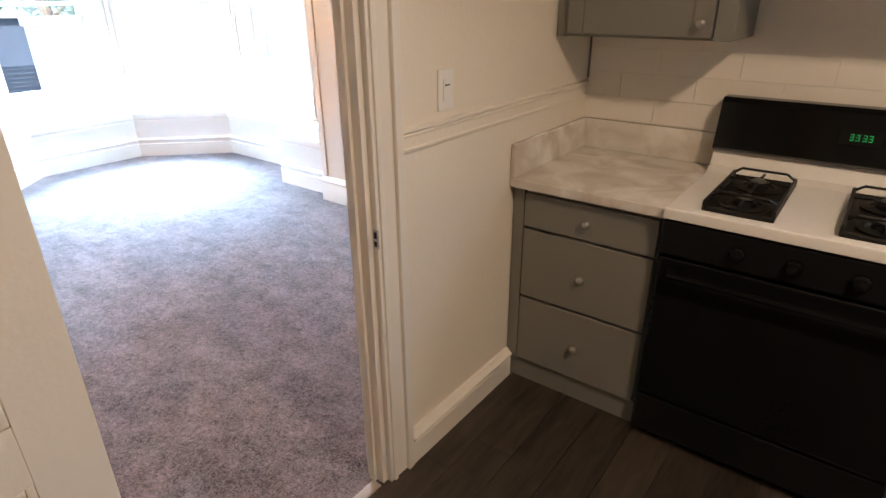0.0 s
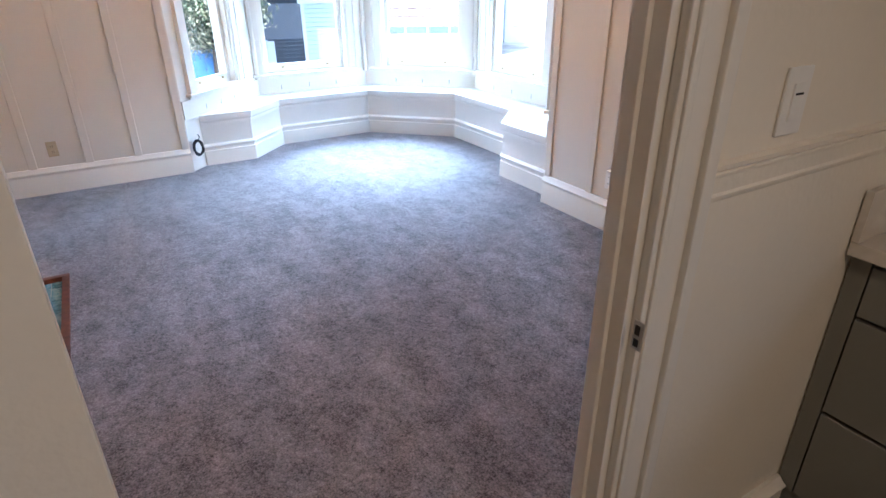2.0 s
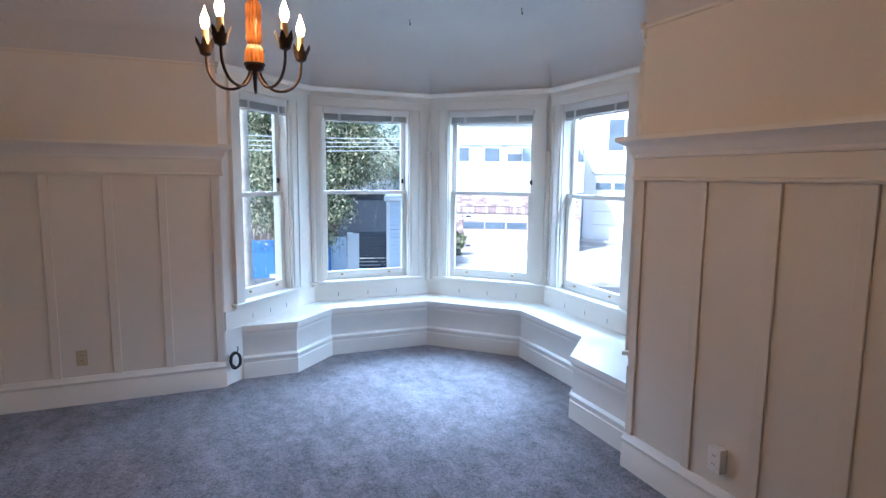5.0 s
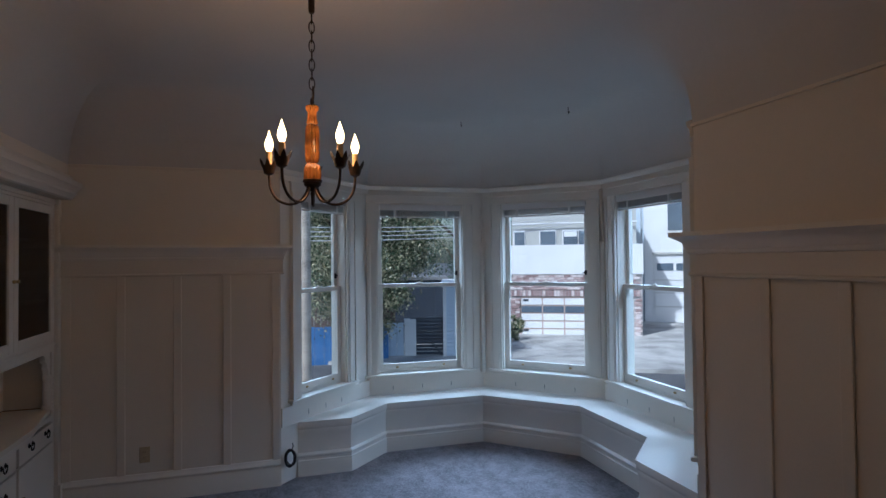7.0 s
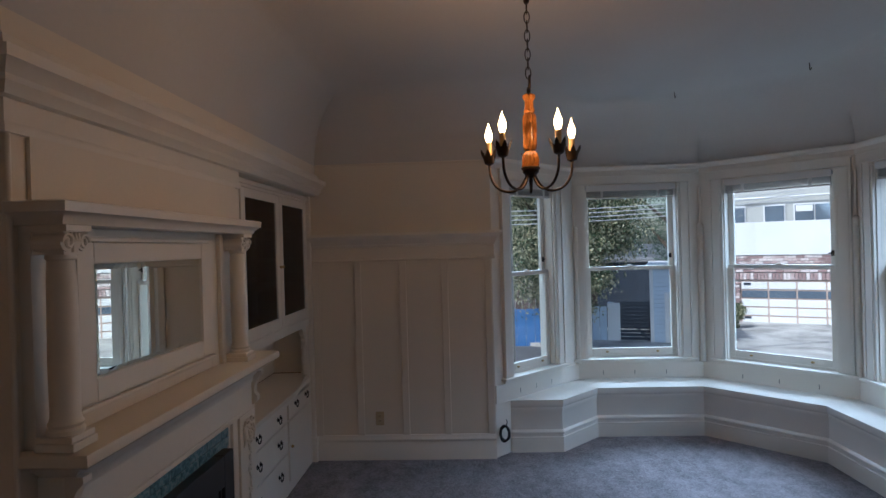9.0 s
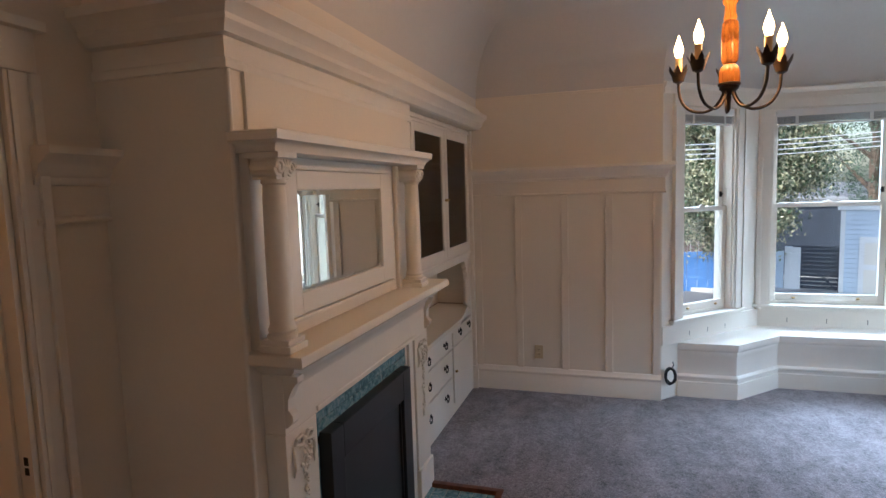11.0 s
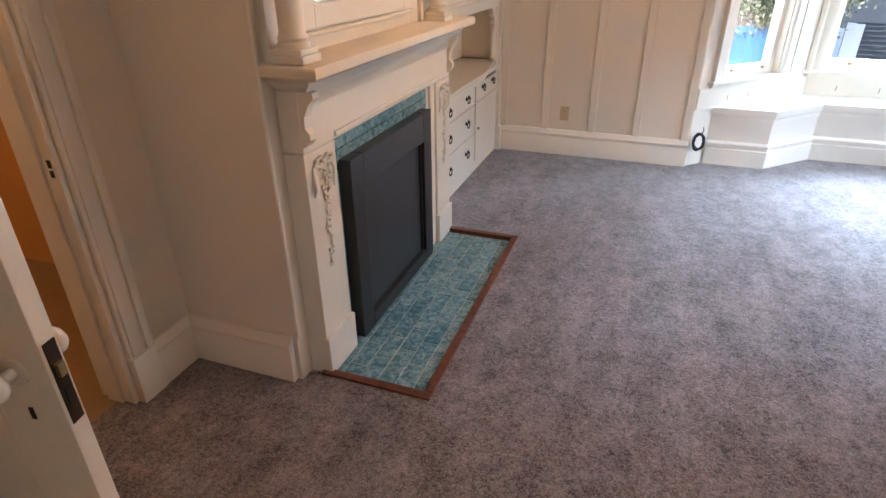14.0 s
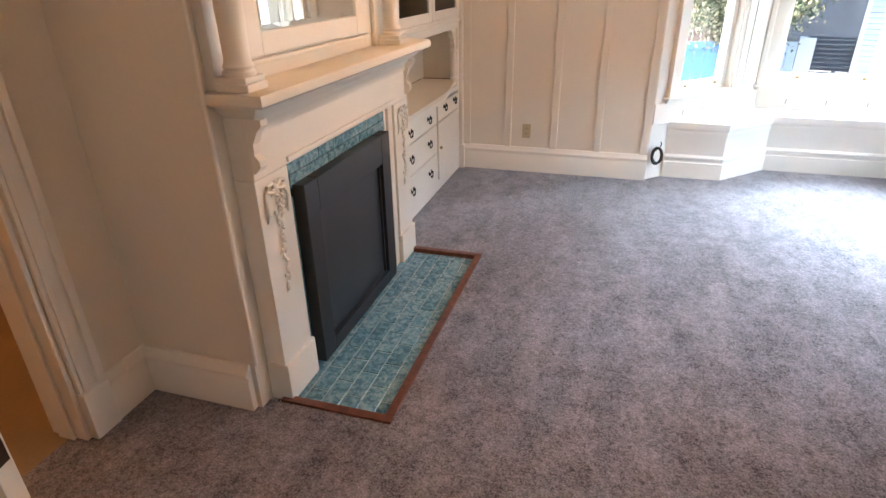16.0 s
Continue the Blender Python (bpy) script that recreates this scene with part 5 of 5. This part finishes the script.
def leaf_material(name, dark, light):
    m = material(name, light, 0.45, bump=0)
    n, l = m.node_tree.nodes, m.node_tree.links
    geo, ramp = n.new("ShaderNodeNewGeometry"), n.new("ShaderNodeValToRGB")
    e = ramp.color_ramp.elements
    e[0].color, e[1].color = (*dark, 1), (*light, 1)
    e[0].position = 0.25
    l.new(geo.outputs["Random Per Island"], ramp.inputs[0])
    l.new(ramp.outputs[0], n["Principled BSDF"].inputs["Base Color"])
    return m


# pale leaf tones paint in gloss highlights, dark ones the gaps between leaves
LEAF = leaf_material("glint_and_gap_leaves", (0.035, 0.065, 0.022), (0.50, 0.46, 0.29))
LEAF2 = leaf_material("dark_hedge_leaves", (0.02, 0.045, 0.03), (0.07, 0.12, 0.06))


def out(yaw, d, z=0.0):
    a = radians(yaw)
    return pose(-0.64 - math.sin(a) * d, 1.17 + math.cos(a) * d, z, 0, 0, yaw)


setting("ground", boxes((-600, 600, -600, 600, GROUND - 0.5, GROUND)), ASPHALT, "asphalt street reaching the distance")
pave = bmesh.new()
box(pave, -40, 40, 0, 30, GROUND - 0.3, GROUND + 0.12, m=out(62, 17.6))
tagged(part("pavement", pave, CONCRETE, None, "worn concrete pavement and driveway"), kind="structure")

gh = thing("garage_house", out(61.7, 25, -0.27), "white house with a panelled garage door and brick band", "house")
part("ground_storey", boxes((-1.9, 3.6, 0.12, 8, GROUND, 1.33)), MORTAR, gh)
part("balcony_parapet", boxes((-1.95, 3.65, -0.05, 0.25, 1.33, 2.6), (-1.95, -1.7, 0.25, 1.6, 1.33, 2.6), (3.4, 3.65, 0.25, 1.6, 1.33, 2.6)), STUCCO, gh, "white stucco parapet")
part("upper_storey", boxes((-1.9, 3.6, 1.6, 8, 1.33, 4.6)), GREYSTUCCO, gh)
part("roof", boxes((-2.1, 3.8, 1.3, 8.2, 4.6, 4.75)), ROOFMAT, gh)
for x0, x1 in ((-1.8, -1.35), (-0.62, 0.05), (0.42, 1.05), (1.1, 1.72), (2.2, 3.1)):
    w = part("window", boxes((x0 - 0.05, x1 + 0.05, 1.55, 1.62, 2.3, 3.32)), STUCCO, gh)
    part("pane", boxes((x0, x1, 1.52, 1.552, 2.35, 3.26)), SKYPANE, w)
part("blind", boxes((0.45, 1.02, 1.5, 1.518, 3.0, 3.24)), STUCCO, gh)
part("pipe_rail", cyl(bmesh.new(), (-1.9, 1.4, 3.6), (3.6, 1.4, 3.62), 0.035, seg=8), STUCCO, gh)
part("base_kerb", boxes((-1.5, 3.25, -0.35, 0.1, GROUND, -1.36)), PEACH, gh)
gd = part("garage_door", boxes((-1.47, 3.22, 0.06, 0.115, -1.36, 0.36)), PINKTRIM, gh, "tan framed garage door")
for i in range(5):
    for j in range(5):
        x0, z0 = -1.43 + j * 0.93, -1.32 + i * 0.335
        part("door_panel", boxes((x0, x0 + 0.87, 0.03, 0.062, z0, z0 + 0.275)), SKYPANE if i == 3 else STUCCO, gd)
for z in (-1.08, 0.22):
    part("vent", boxes((-1.36, -1.12, 0.015, 0.028, z - 0.05, z + 0.04)), SLATE, gd)
# courses of brick: pillars, band and soldier lintel
brick_mesh = {}


def brick(m, size, parent):
    if size not in brick_mesh:
        bm = boxes((-size[0] / 2, size[0] / 2, -0.05, 0.05, -size[1] / 2, size[1] / 2))
        bmesh.ops.bevel(bm, geom=list(bm.edges), offset=0.008, segments=1, affect="EDGES")
        me = bpy.data.meshes.new("brick")
        bm.to_mesh(me)
        bm.free()
        me.materials.append(BRICK)
        brick_mesh[size] = me
    o = new("brick", brick_mesh[size])
    o.parent = parent
    o.matrix_local = m
    return o


random.seed(11)
band = part("brick_band", boxes((-1.9, 3.6, 0.05, 0.118, 0.66, 1.32)), MORTAR, gh)
for r in range(6):
    for k in range(20):
        x = -1.88 + 0.27 * k + (0.13 if r % 2 else 0) + 0.12
        if x < 3.5:
            brick(pose(x, 0.03 + random.uniform(-0.015, 0.015), 0.72 + r * 0.107), (0.25, 0.09), band)
lintel = part("brick_lintel", boxes((-1.9, 3.6, 0.05, 0.118, 0.37, 0.655)), MORTAR, gh)
for k in range(44):
    brick(pose(-1.80 + k * 0.122, 0.03 + random.uniform(-0.01, 0.01), 0.51), (0.10, 0.25), lintel)
pier = part("brick_pier", boxes((-1.9, -1.5, 0.05, 0.118, GROUND, 0.365)), MORTAR, gh)
for r in range(18):
    for k in range(2):
        brick(pose(-1.80 + k * 0.2 + (0.04 if r % 2 else 0), 0.03 + random.uniform(-0.015, 0.015), GROUND + 0.06 + r * 0.107), (0.18, 0.09), pier)
pier = part("brick_pier", boxes((3.25, 3.6, 0.05, 0.118, GROUND, 0.365)), MORTAR, gh)
for r in range(18):
    brick(pose(3.42 + (0.03 if r % 2 else -0.03), 0.03 + random.uniform(-0.015, 0.015), GROUND + 0.06 + r * 0.107), (0.25, 0.09), pier)

wh = thing("white_house", out(50, 31), "white stucco house with wide garage and large upper window", "house")
part("wall", boxes((-1.8, 9, 0, 8, GROUND, 5.6)), STUCCO, wh)
part("roof", boxes((-2.0, 9.2, -0.3, 8.2, 5.6, 5.8)), ROOFMAT, wh)
w = part("window", boxes((-0.75, 3.6, -0.05, 0.02, 3.0, 4.75)), STUCCO, wh)
for x0, x1 in ((-0.65, 0.1), (0.18, 2.3), (2.38, 3.5)):
    part("pane", boxes((x0, x1, -0.075, -0.045, 3.1, 4.65)), SKYPANE, w)
gd = part("garage_door", boxes((-1.3, 5.2, -0.06, 0.02, GROUND + 0.1, 1.9)), STUCCO, wh)
for j in range(7):
    part("pane", boxes((-1.2 + j * 0.92, -0.42 + j * 0.92, -0.085, -0.055, 1.08, 1.44)), SKYPANE, gd)
for z in (-0.75, -0.05, 0.6):
    part("door_rib", boxes((-1.3, 5.2, -0.075, -0.055, z - 0.02, z + 0.02)), GREYSTUCCO, gd)
part("door_header", boxes((-1.4, 5.3, -0.16, 0.02, 1.9, 2.0)), GREYSTUCCO, wh)
part("side_wing", boxes((-3.4, -1.85, 1.2, 7, GROUND, 6.2)), PALEBLUE, wh)
part("downpipe", cyl(bmesh.new(), (-1.9, -0.08, GROUND), (-1.9, -0.08, 5.5), 0.05, seg=8), GALV, wh)

pole = thing("street_pole", out(49.2, 23, GROUND + 0.12), "pale grey metal street pole with side arm", "pole")
part("shaft", lathe(bmesh.new(), [(0.24, 0), (0.22, 0.35), (0.13, 0.5), (0.12, 7.0)], 16), GALV, pole, smooth=True)
part("side_arm", cyl(bmesh.new(), (0, 0, 4.2), (1.3, 0, 5.3), 0.07, seg=10), GALV, pole)
up_ = thing("utility_pole", out(86.2, 13, GROUND), "weathered wooden utility pole", "utility pole")
part("shaft", lathe(bmesh.new(), [(0.14, 0), (0.13, 3), (0.11, 9)], 16), POLE, up_, smooth=True)
for i in range(4):
    wire = thing("overhead_wire", pose(0, 0, 0), "pale overhead utility cable", "cable", "overhead wires")
    a, b = out(100, 14, 2.28 + i * 0.12).translation, out(60, 19, 2.75 + i * 0.10).translation
    pts = [a.lerp(b, k / 16) - Vector((0, 0, 0.22 * 4 * (k / 16) * (1 - k / 16))) for k in range(17)]
    part("cable", tube(bmesh.new(), pts, 0.011, 5), WIRE, wire)

# fences, gate and low blue outbuilding
fence = thing("pale_fence", out(76.7, 19.6, GROUND), "pale blue painted fence wall", "fence")
for k in range(4):
    part("fence_board", boxes((-0.95 + k * 0.24, -0.72 + k * 0.24, 0, 0.05, 0, 1.24)), PALEBLUE, fence)
part("fence_post", boxes((0.02, 0.42, -0.05, 0.3, 0, 1.36)), STUCCO, fence, "white end post")
gate = thing("driveway_gate", out(74.6, 19.6, GROUND), "dark slatted driveway gate with diagonal brace", "gate")
part("gate_frame", boxes((-0.5, -0.44, 0, 0.06, 0.02, 1.4), (0.62, 0.68, 0, 0.06, 0.02, 1.4), (-0.44, 0.62, 0, 0.06, 1.34, 1.4), (-0.44, 0.62, 0, 0.06, 0.02, 0.1)), SLATE, gate)
for k in range(10):
    part("slat", boxes((-0.44, 0.62, 0.01, 0.045, 0.15 + k * 0.12, 0.235 + k * 0.12)), SLATE, gate)
bm = bmesh.new()
box(bm, -0.75, 0.75, -0.012, 0.008, -0.035, 0.035, m=pose(0.09, 0, 0.7, 0, 48, 0))
part("diagonal_brace", bm, SLATE, gate)
# block added to make the gap behind the gate read dark
shade = thing("dark_gap_block", out(74.8, 22.5, GROUND), "dark block filling the dark gap behind the gate", "shed")
part("wall", boxes((-1.4, 0.95, 0, 3, 0, 2.6)), SLATE, shade)
part("roof", boxes((-1.5, 1.0, -0.15, 3.1, 2.6, 2.7)), ROOFMAT, shade)
shed = thing("blue_outbuilding", out(71.5, 19.4, GROUND), "pale blue clapboard outbuilding with white door and trim", "outbuilding")
for k in range(18):
    part("clapboard", boxes((-0.31, 1.0, 0.0, 0.1, 0.02 + k * 0.135, 0.02 + k * 0.135 + 0.128)), PALEBLUE, shed)
part("core", boxes((-0.30, 1.0, 0.11, 3, 0.0, 2.46)), PALEBLUE, shed)
part("corner_trim", boxes((-0.42, -0.31, -0.05, 0.12, 0, 2.45)), STUCCO, shed)
part("roof_trim", boxes((-0.5, 1.08, -0.1, 3.1, 2.46, 2.62)), STUCCO, shed)
d = part("door", boxes((0.02, 0.92, -0.04, 0.0, 0, 1.72)), STUCCO, shed, "white panel door")
part("door_panel", boxes((0.14, 0.80, -0.055, -0.039, 0.15, 0.8)), WHITE, d)
part("door_panel", boxes((0.14, 0.80, -0.055, -0.039, 0.95, 1.55)), WHITE, d)
blue = thing("blue_fence", out(84.5, 19, GROUND), "bright blue painted board fence", "fence")
for k in range(14):
    part("fence_board", boxes((-2.1 + k * 0.3, -1.812 + k * 0.3, 0, 0.05, 0, 1.22 + 0.01 * (k % 3))), BLUEFENCE, blue)
red = thing("redwood_fence", out(83.6, 20.5, GROUND), "tall weathered redwood fence", "fence")
for k in range(20):
    part("fence_board", boxes((-2.6 + k * 0.24, -2.375 + k * 0.24, 0, 0.04, 0, 2.3 + 0.03 * ((k * 7) % 4))), REDWOOD, red)


def tree(name, m, label, height, crown, clumps, leaves, mat, seed, low=0.25):
    """Trunk, forking limbs, and a crown of small leaves gathered in clumps of uneven size."""
    random.seed(seed)
    t = thing(name, m, label, "tree" if height > 2 else "shrub")
    bm = bmesh.new()
    r0 = 0.035 * height
    tube(bm, [(0, 0, 0), (0.05, 0.03, height * 0.2), (-0.04, 0.05, height * 0.42), (0.02, 0, height * 0.7)], [r0, r0 * 0.8, r0 * 0.6, r0 * 0.3], 8)
    for k in range(8):
        a = k * 2.4
        z = height * (0.22 + 0.055 * k)
        e = Vector((math.cos(a) * crown[0] * 0.65, math.sin(a) * crown[1] * 0.65, z + height * 0.22))
        tube(bm, [(0, 0.02, z), e * 0.5 + Vector((0, 0, z * 0.5)), e], [r0 * 0.4, r0 * 0.25, r0 * 0.08], 6)
    part("trunk", bm, BARK, t, smooth=True)
    verts, faces = [], []
    for c in range(clumps):
        while True:
            p = Vector((random.uniform(-1, 1), random.uniform(-1, 1), random.uniform(-1, 1)))
            if 0.25 < p.length < 1:
                break
        centre = Vector((p.x * crown[0], p.y * crown[1], height * (low + (1 - low) / 2) + p.z * height * (1 - low) / 2))
        rad = random.uniform(0.22, 0.5) * min(crown[0], 1.4)
        for k in range(leaves):
            q = centre + Vector((random.gauss(0, 0.5), random.gauss(0, 0.5), random.gauss(0, 0.42))) * rad
            s = random.uniform(0.022, 0.05)
            u = Vector((random.gauss(0, 1), random.gauss(0, 1), random.gauss(0, 0.6))).normalized()
            v = u.orthogonal().normalized()
            v = Matrix.Rotation(random.uniform(0, 6.28), 3, u) @ v
            w = u.cross(v)
            i = len(verts)
            verts += [q - v * s * 1.5, q + w * s * 0.6 + u * s * 0.15, q + v * s * 1.5, q - w * s * 0.6 + u * s * 0.15]
            faces.append((i, i + 1, i + 2, i + 3))
    me = bpy.data.meshes.new("crown")
    me.from_pydata([tuple(x) for x in verts], [], faces)
    me.materials.append(mat)
    crown_ob = new("crown", me)
    crown_ob.parent = t
    crown_ob["kind"] = "stuff"
    return t


tree("magnolia_tree", out(80.6, 17.6, GROUND), "broad evergreen tree with small glossy leaves", 7.4, (2.05, 1.8), 215, 420, LEAF, 3, 0.15)
tree("garden_tree", out(88, 24, GROUND), "dark green garden tree behind the fence", 8.0, (3.4, 2.6), 200, 110, LEAF2, 5, 0.2)
tree("garden_tree", out(70.5, 34, GROUND), "dark green garden tree behind the outbuilding", 9.5, (3.6, 2.8), 200, 110, LEAF2, 8, 0.15)
tree("weed_shrub", out(65.6, 23.2, GROUND + 0.12), "small green weed bush at the brick pier", 1.0, (0.35, 0.3), 30, 60, LEAF, 6, 0.05)

# ---- pieces: hearth tiles, kitchen planks, wall tiles ----
hearth = tagged(part("hearth", boxes((HX0 + 0.001, HX1 - 0.001, FY - 0.05, HY1 - 0.001, -0.044, -0.0155)), GROUT, None, "teal tiled hearth with a red-brown wooden edge, set in the carpet"), kind="structure")
EDGE = 0.036
part("edge_board", boxes((HX0, HX0 + EDGE, FY + 0.014, HY1, -0.04, 0.010)), HEARTHWOOD, hearth, "red-brown wooden edge", bevel=0.003)
part("edge_board", boxes((HX1 - EDGE, HX1, FY - 0.03, HY1, -0.04, 0.010)), HEARTHWOOD, hearth, bevel=0.003)
part("edge_board", boxes((HX0 + EDGE, HX1 - EDGE, HY1 - EDGE, HY1, -0.04, 0.010)), HEARTHWOOD, hearth, bevel=0.003)


def piece_mesh(name, sx, sy, sz, mat, bevel):
    bm = boxes((-sx / 2, sx / 2, -sy / 2, sy / 2, -sz / 2, sz / 2))
    bmesh.ops.bevel(bm, geom=list(bm.edges), offset=bevel, segments=1, affect="EDGES")
    me = bpy.data.meshes.new(name)
    bm.to_mesh(me)
    bm.free()
    me.materials.append(mat)
    return me


random.seed(21)
meshes = {}


def lay(name, parent, sx, sy, sz, mat, m, bevel=0.002):
    key = (name, round(sx, 3), round(sy, 3), round(sz, 3))
    if key not in meshes:
        meshes[key] = piece_mesh(name, sx, sy, sz, mat, bevel)
    o = new(name, meshes[key])
    o.parent = parent
    o.matrix_local = m
    return o


TW, TD, J = 0.152, 0.076, 0.0035
x_lo, x_hi, y_lo, y_hi = HX0 + EDGE + 0.002, HX1 - EDGE - 0.002, FY - 0.04, HY1 - EDGE - 0.002
row, y = 0, y_lo
while y < y_hi - 0.02:
    d = min(TD, y_hi - y)
    x = x_lo - (TW / 2 if row % 2 else 0)
    while x < x_hi - 0.01:
        a, b = max(x, x_lo), min(x + TW, x_hi)
        if b - a > 0.02:
            lay("tile", hearth, b - a - J, d - J, 0.012, TILE, pose((a + b) / 2, y + d / 2, -0.019 + random.uniform(-0.0008, 0.0008), random.uniform(-0.4, 0.4), random.uniform(-0.4, 0.4), 0))
        x += TW
    y += TD
    row += 1
surround = tagged(part("fire_surround", boxes((-3.36, -2.411, BY, -0.034, -0.01, 0.894)), GROUT, None, "teal glazed tile surround of the fireplace"), kind="structure")
for r in range(2):
    x = -3.358 - (TW / 2 if r else 0)
    while x < -2.42:
        a, b = max(x, -3.358), min(x + TW, -2.414)
        if b - a > 0.02:
            lay("tile", surround, b - a - J, 0.012, 0.054 - J, TILE, pose((a + b) / 2, -0.029 + random.uniform(-0.0008, 0.0008), 0.812 + r * 0.054, random.uniform(-0.5, 0.5), 0, random.uniform(-0.5, 0.5)))
        x += TW
for k in range(5):
    lay("tile", surround, 0.038, 0.012, TW - J, TILE, pose(-2.434, -0.029, 0.075 + k * TW))
    lay("tile", surround, 0.064, 0.012, TW - J, TILE, pose(-3.326, -0.029, 0.075 + k * TW))

kfloor = tagged(part("floor_kitchen", boxes((EX + 0.05, 3.3, -1.5, KN, -0.015, -0.009)), DARKGREY, None, "dark wood-look plank floor"), kind="structure")
PW, PL = 0.15, 1.2
x = EX + 0.055
while x < 2.4:
    y = -1.5 - random.uniform(0, 1.0)
    while y < KN:
        a, b = max(y, -1.5), min(y + PL, KN)
        if b - a > 0.03:
            lay("plank", kfloor, PW - 0.002, b - a - 0.002, 0.009, PLANK, pose(x + PW / 2, (a + b) / 2, -0.0045), 0.0012)
        y += PL
    x += PW
splash = tagged(part("wall_tile_backing", boxes((KX + 0.002, 1.25, KN - 0.0025, KN - 0.0005, 1.031, 1.64)), SUBWAY, None, "white glazed wall tiles behind the stove"), kind="structure")
TH, TL = 0.0985, 0.30
for r in range(6):
    x = KX + 0.004 - (TL / 2 if r % 2 else 0)
    while x < 1.2:
        a, b = max(x, KX + 0.004), min(x + TL, 1.245)
        if b - a > 0.02:
            lay("wall_tile", splash, b - a - 0.0012, 0.003, TH - 0.0012, SUBWAY, pose((a + b) / 2, KN - 0.0034, 1.033 + TH / 2 + r * TH), 0.0005)
        x += TL
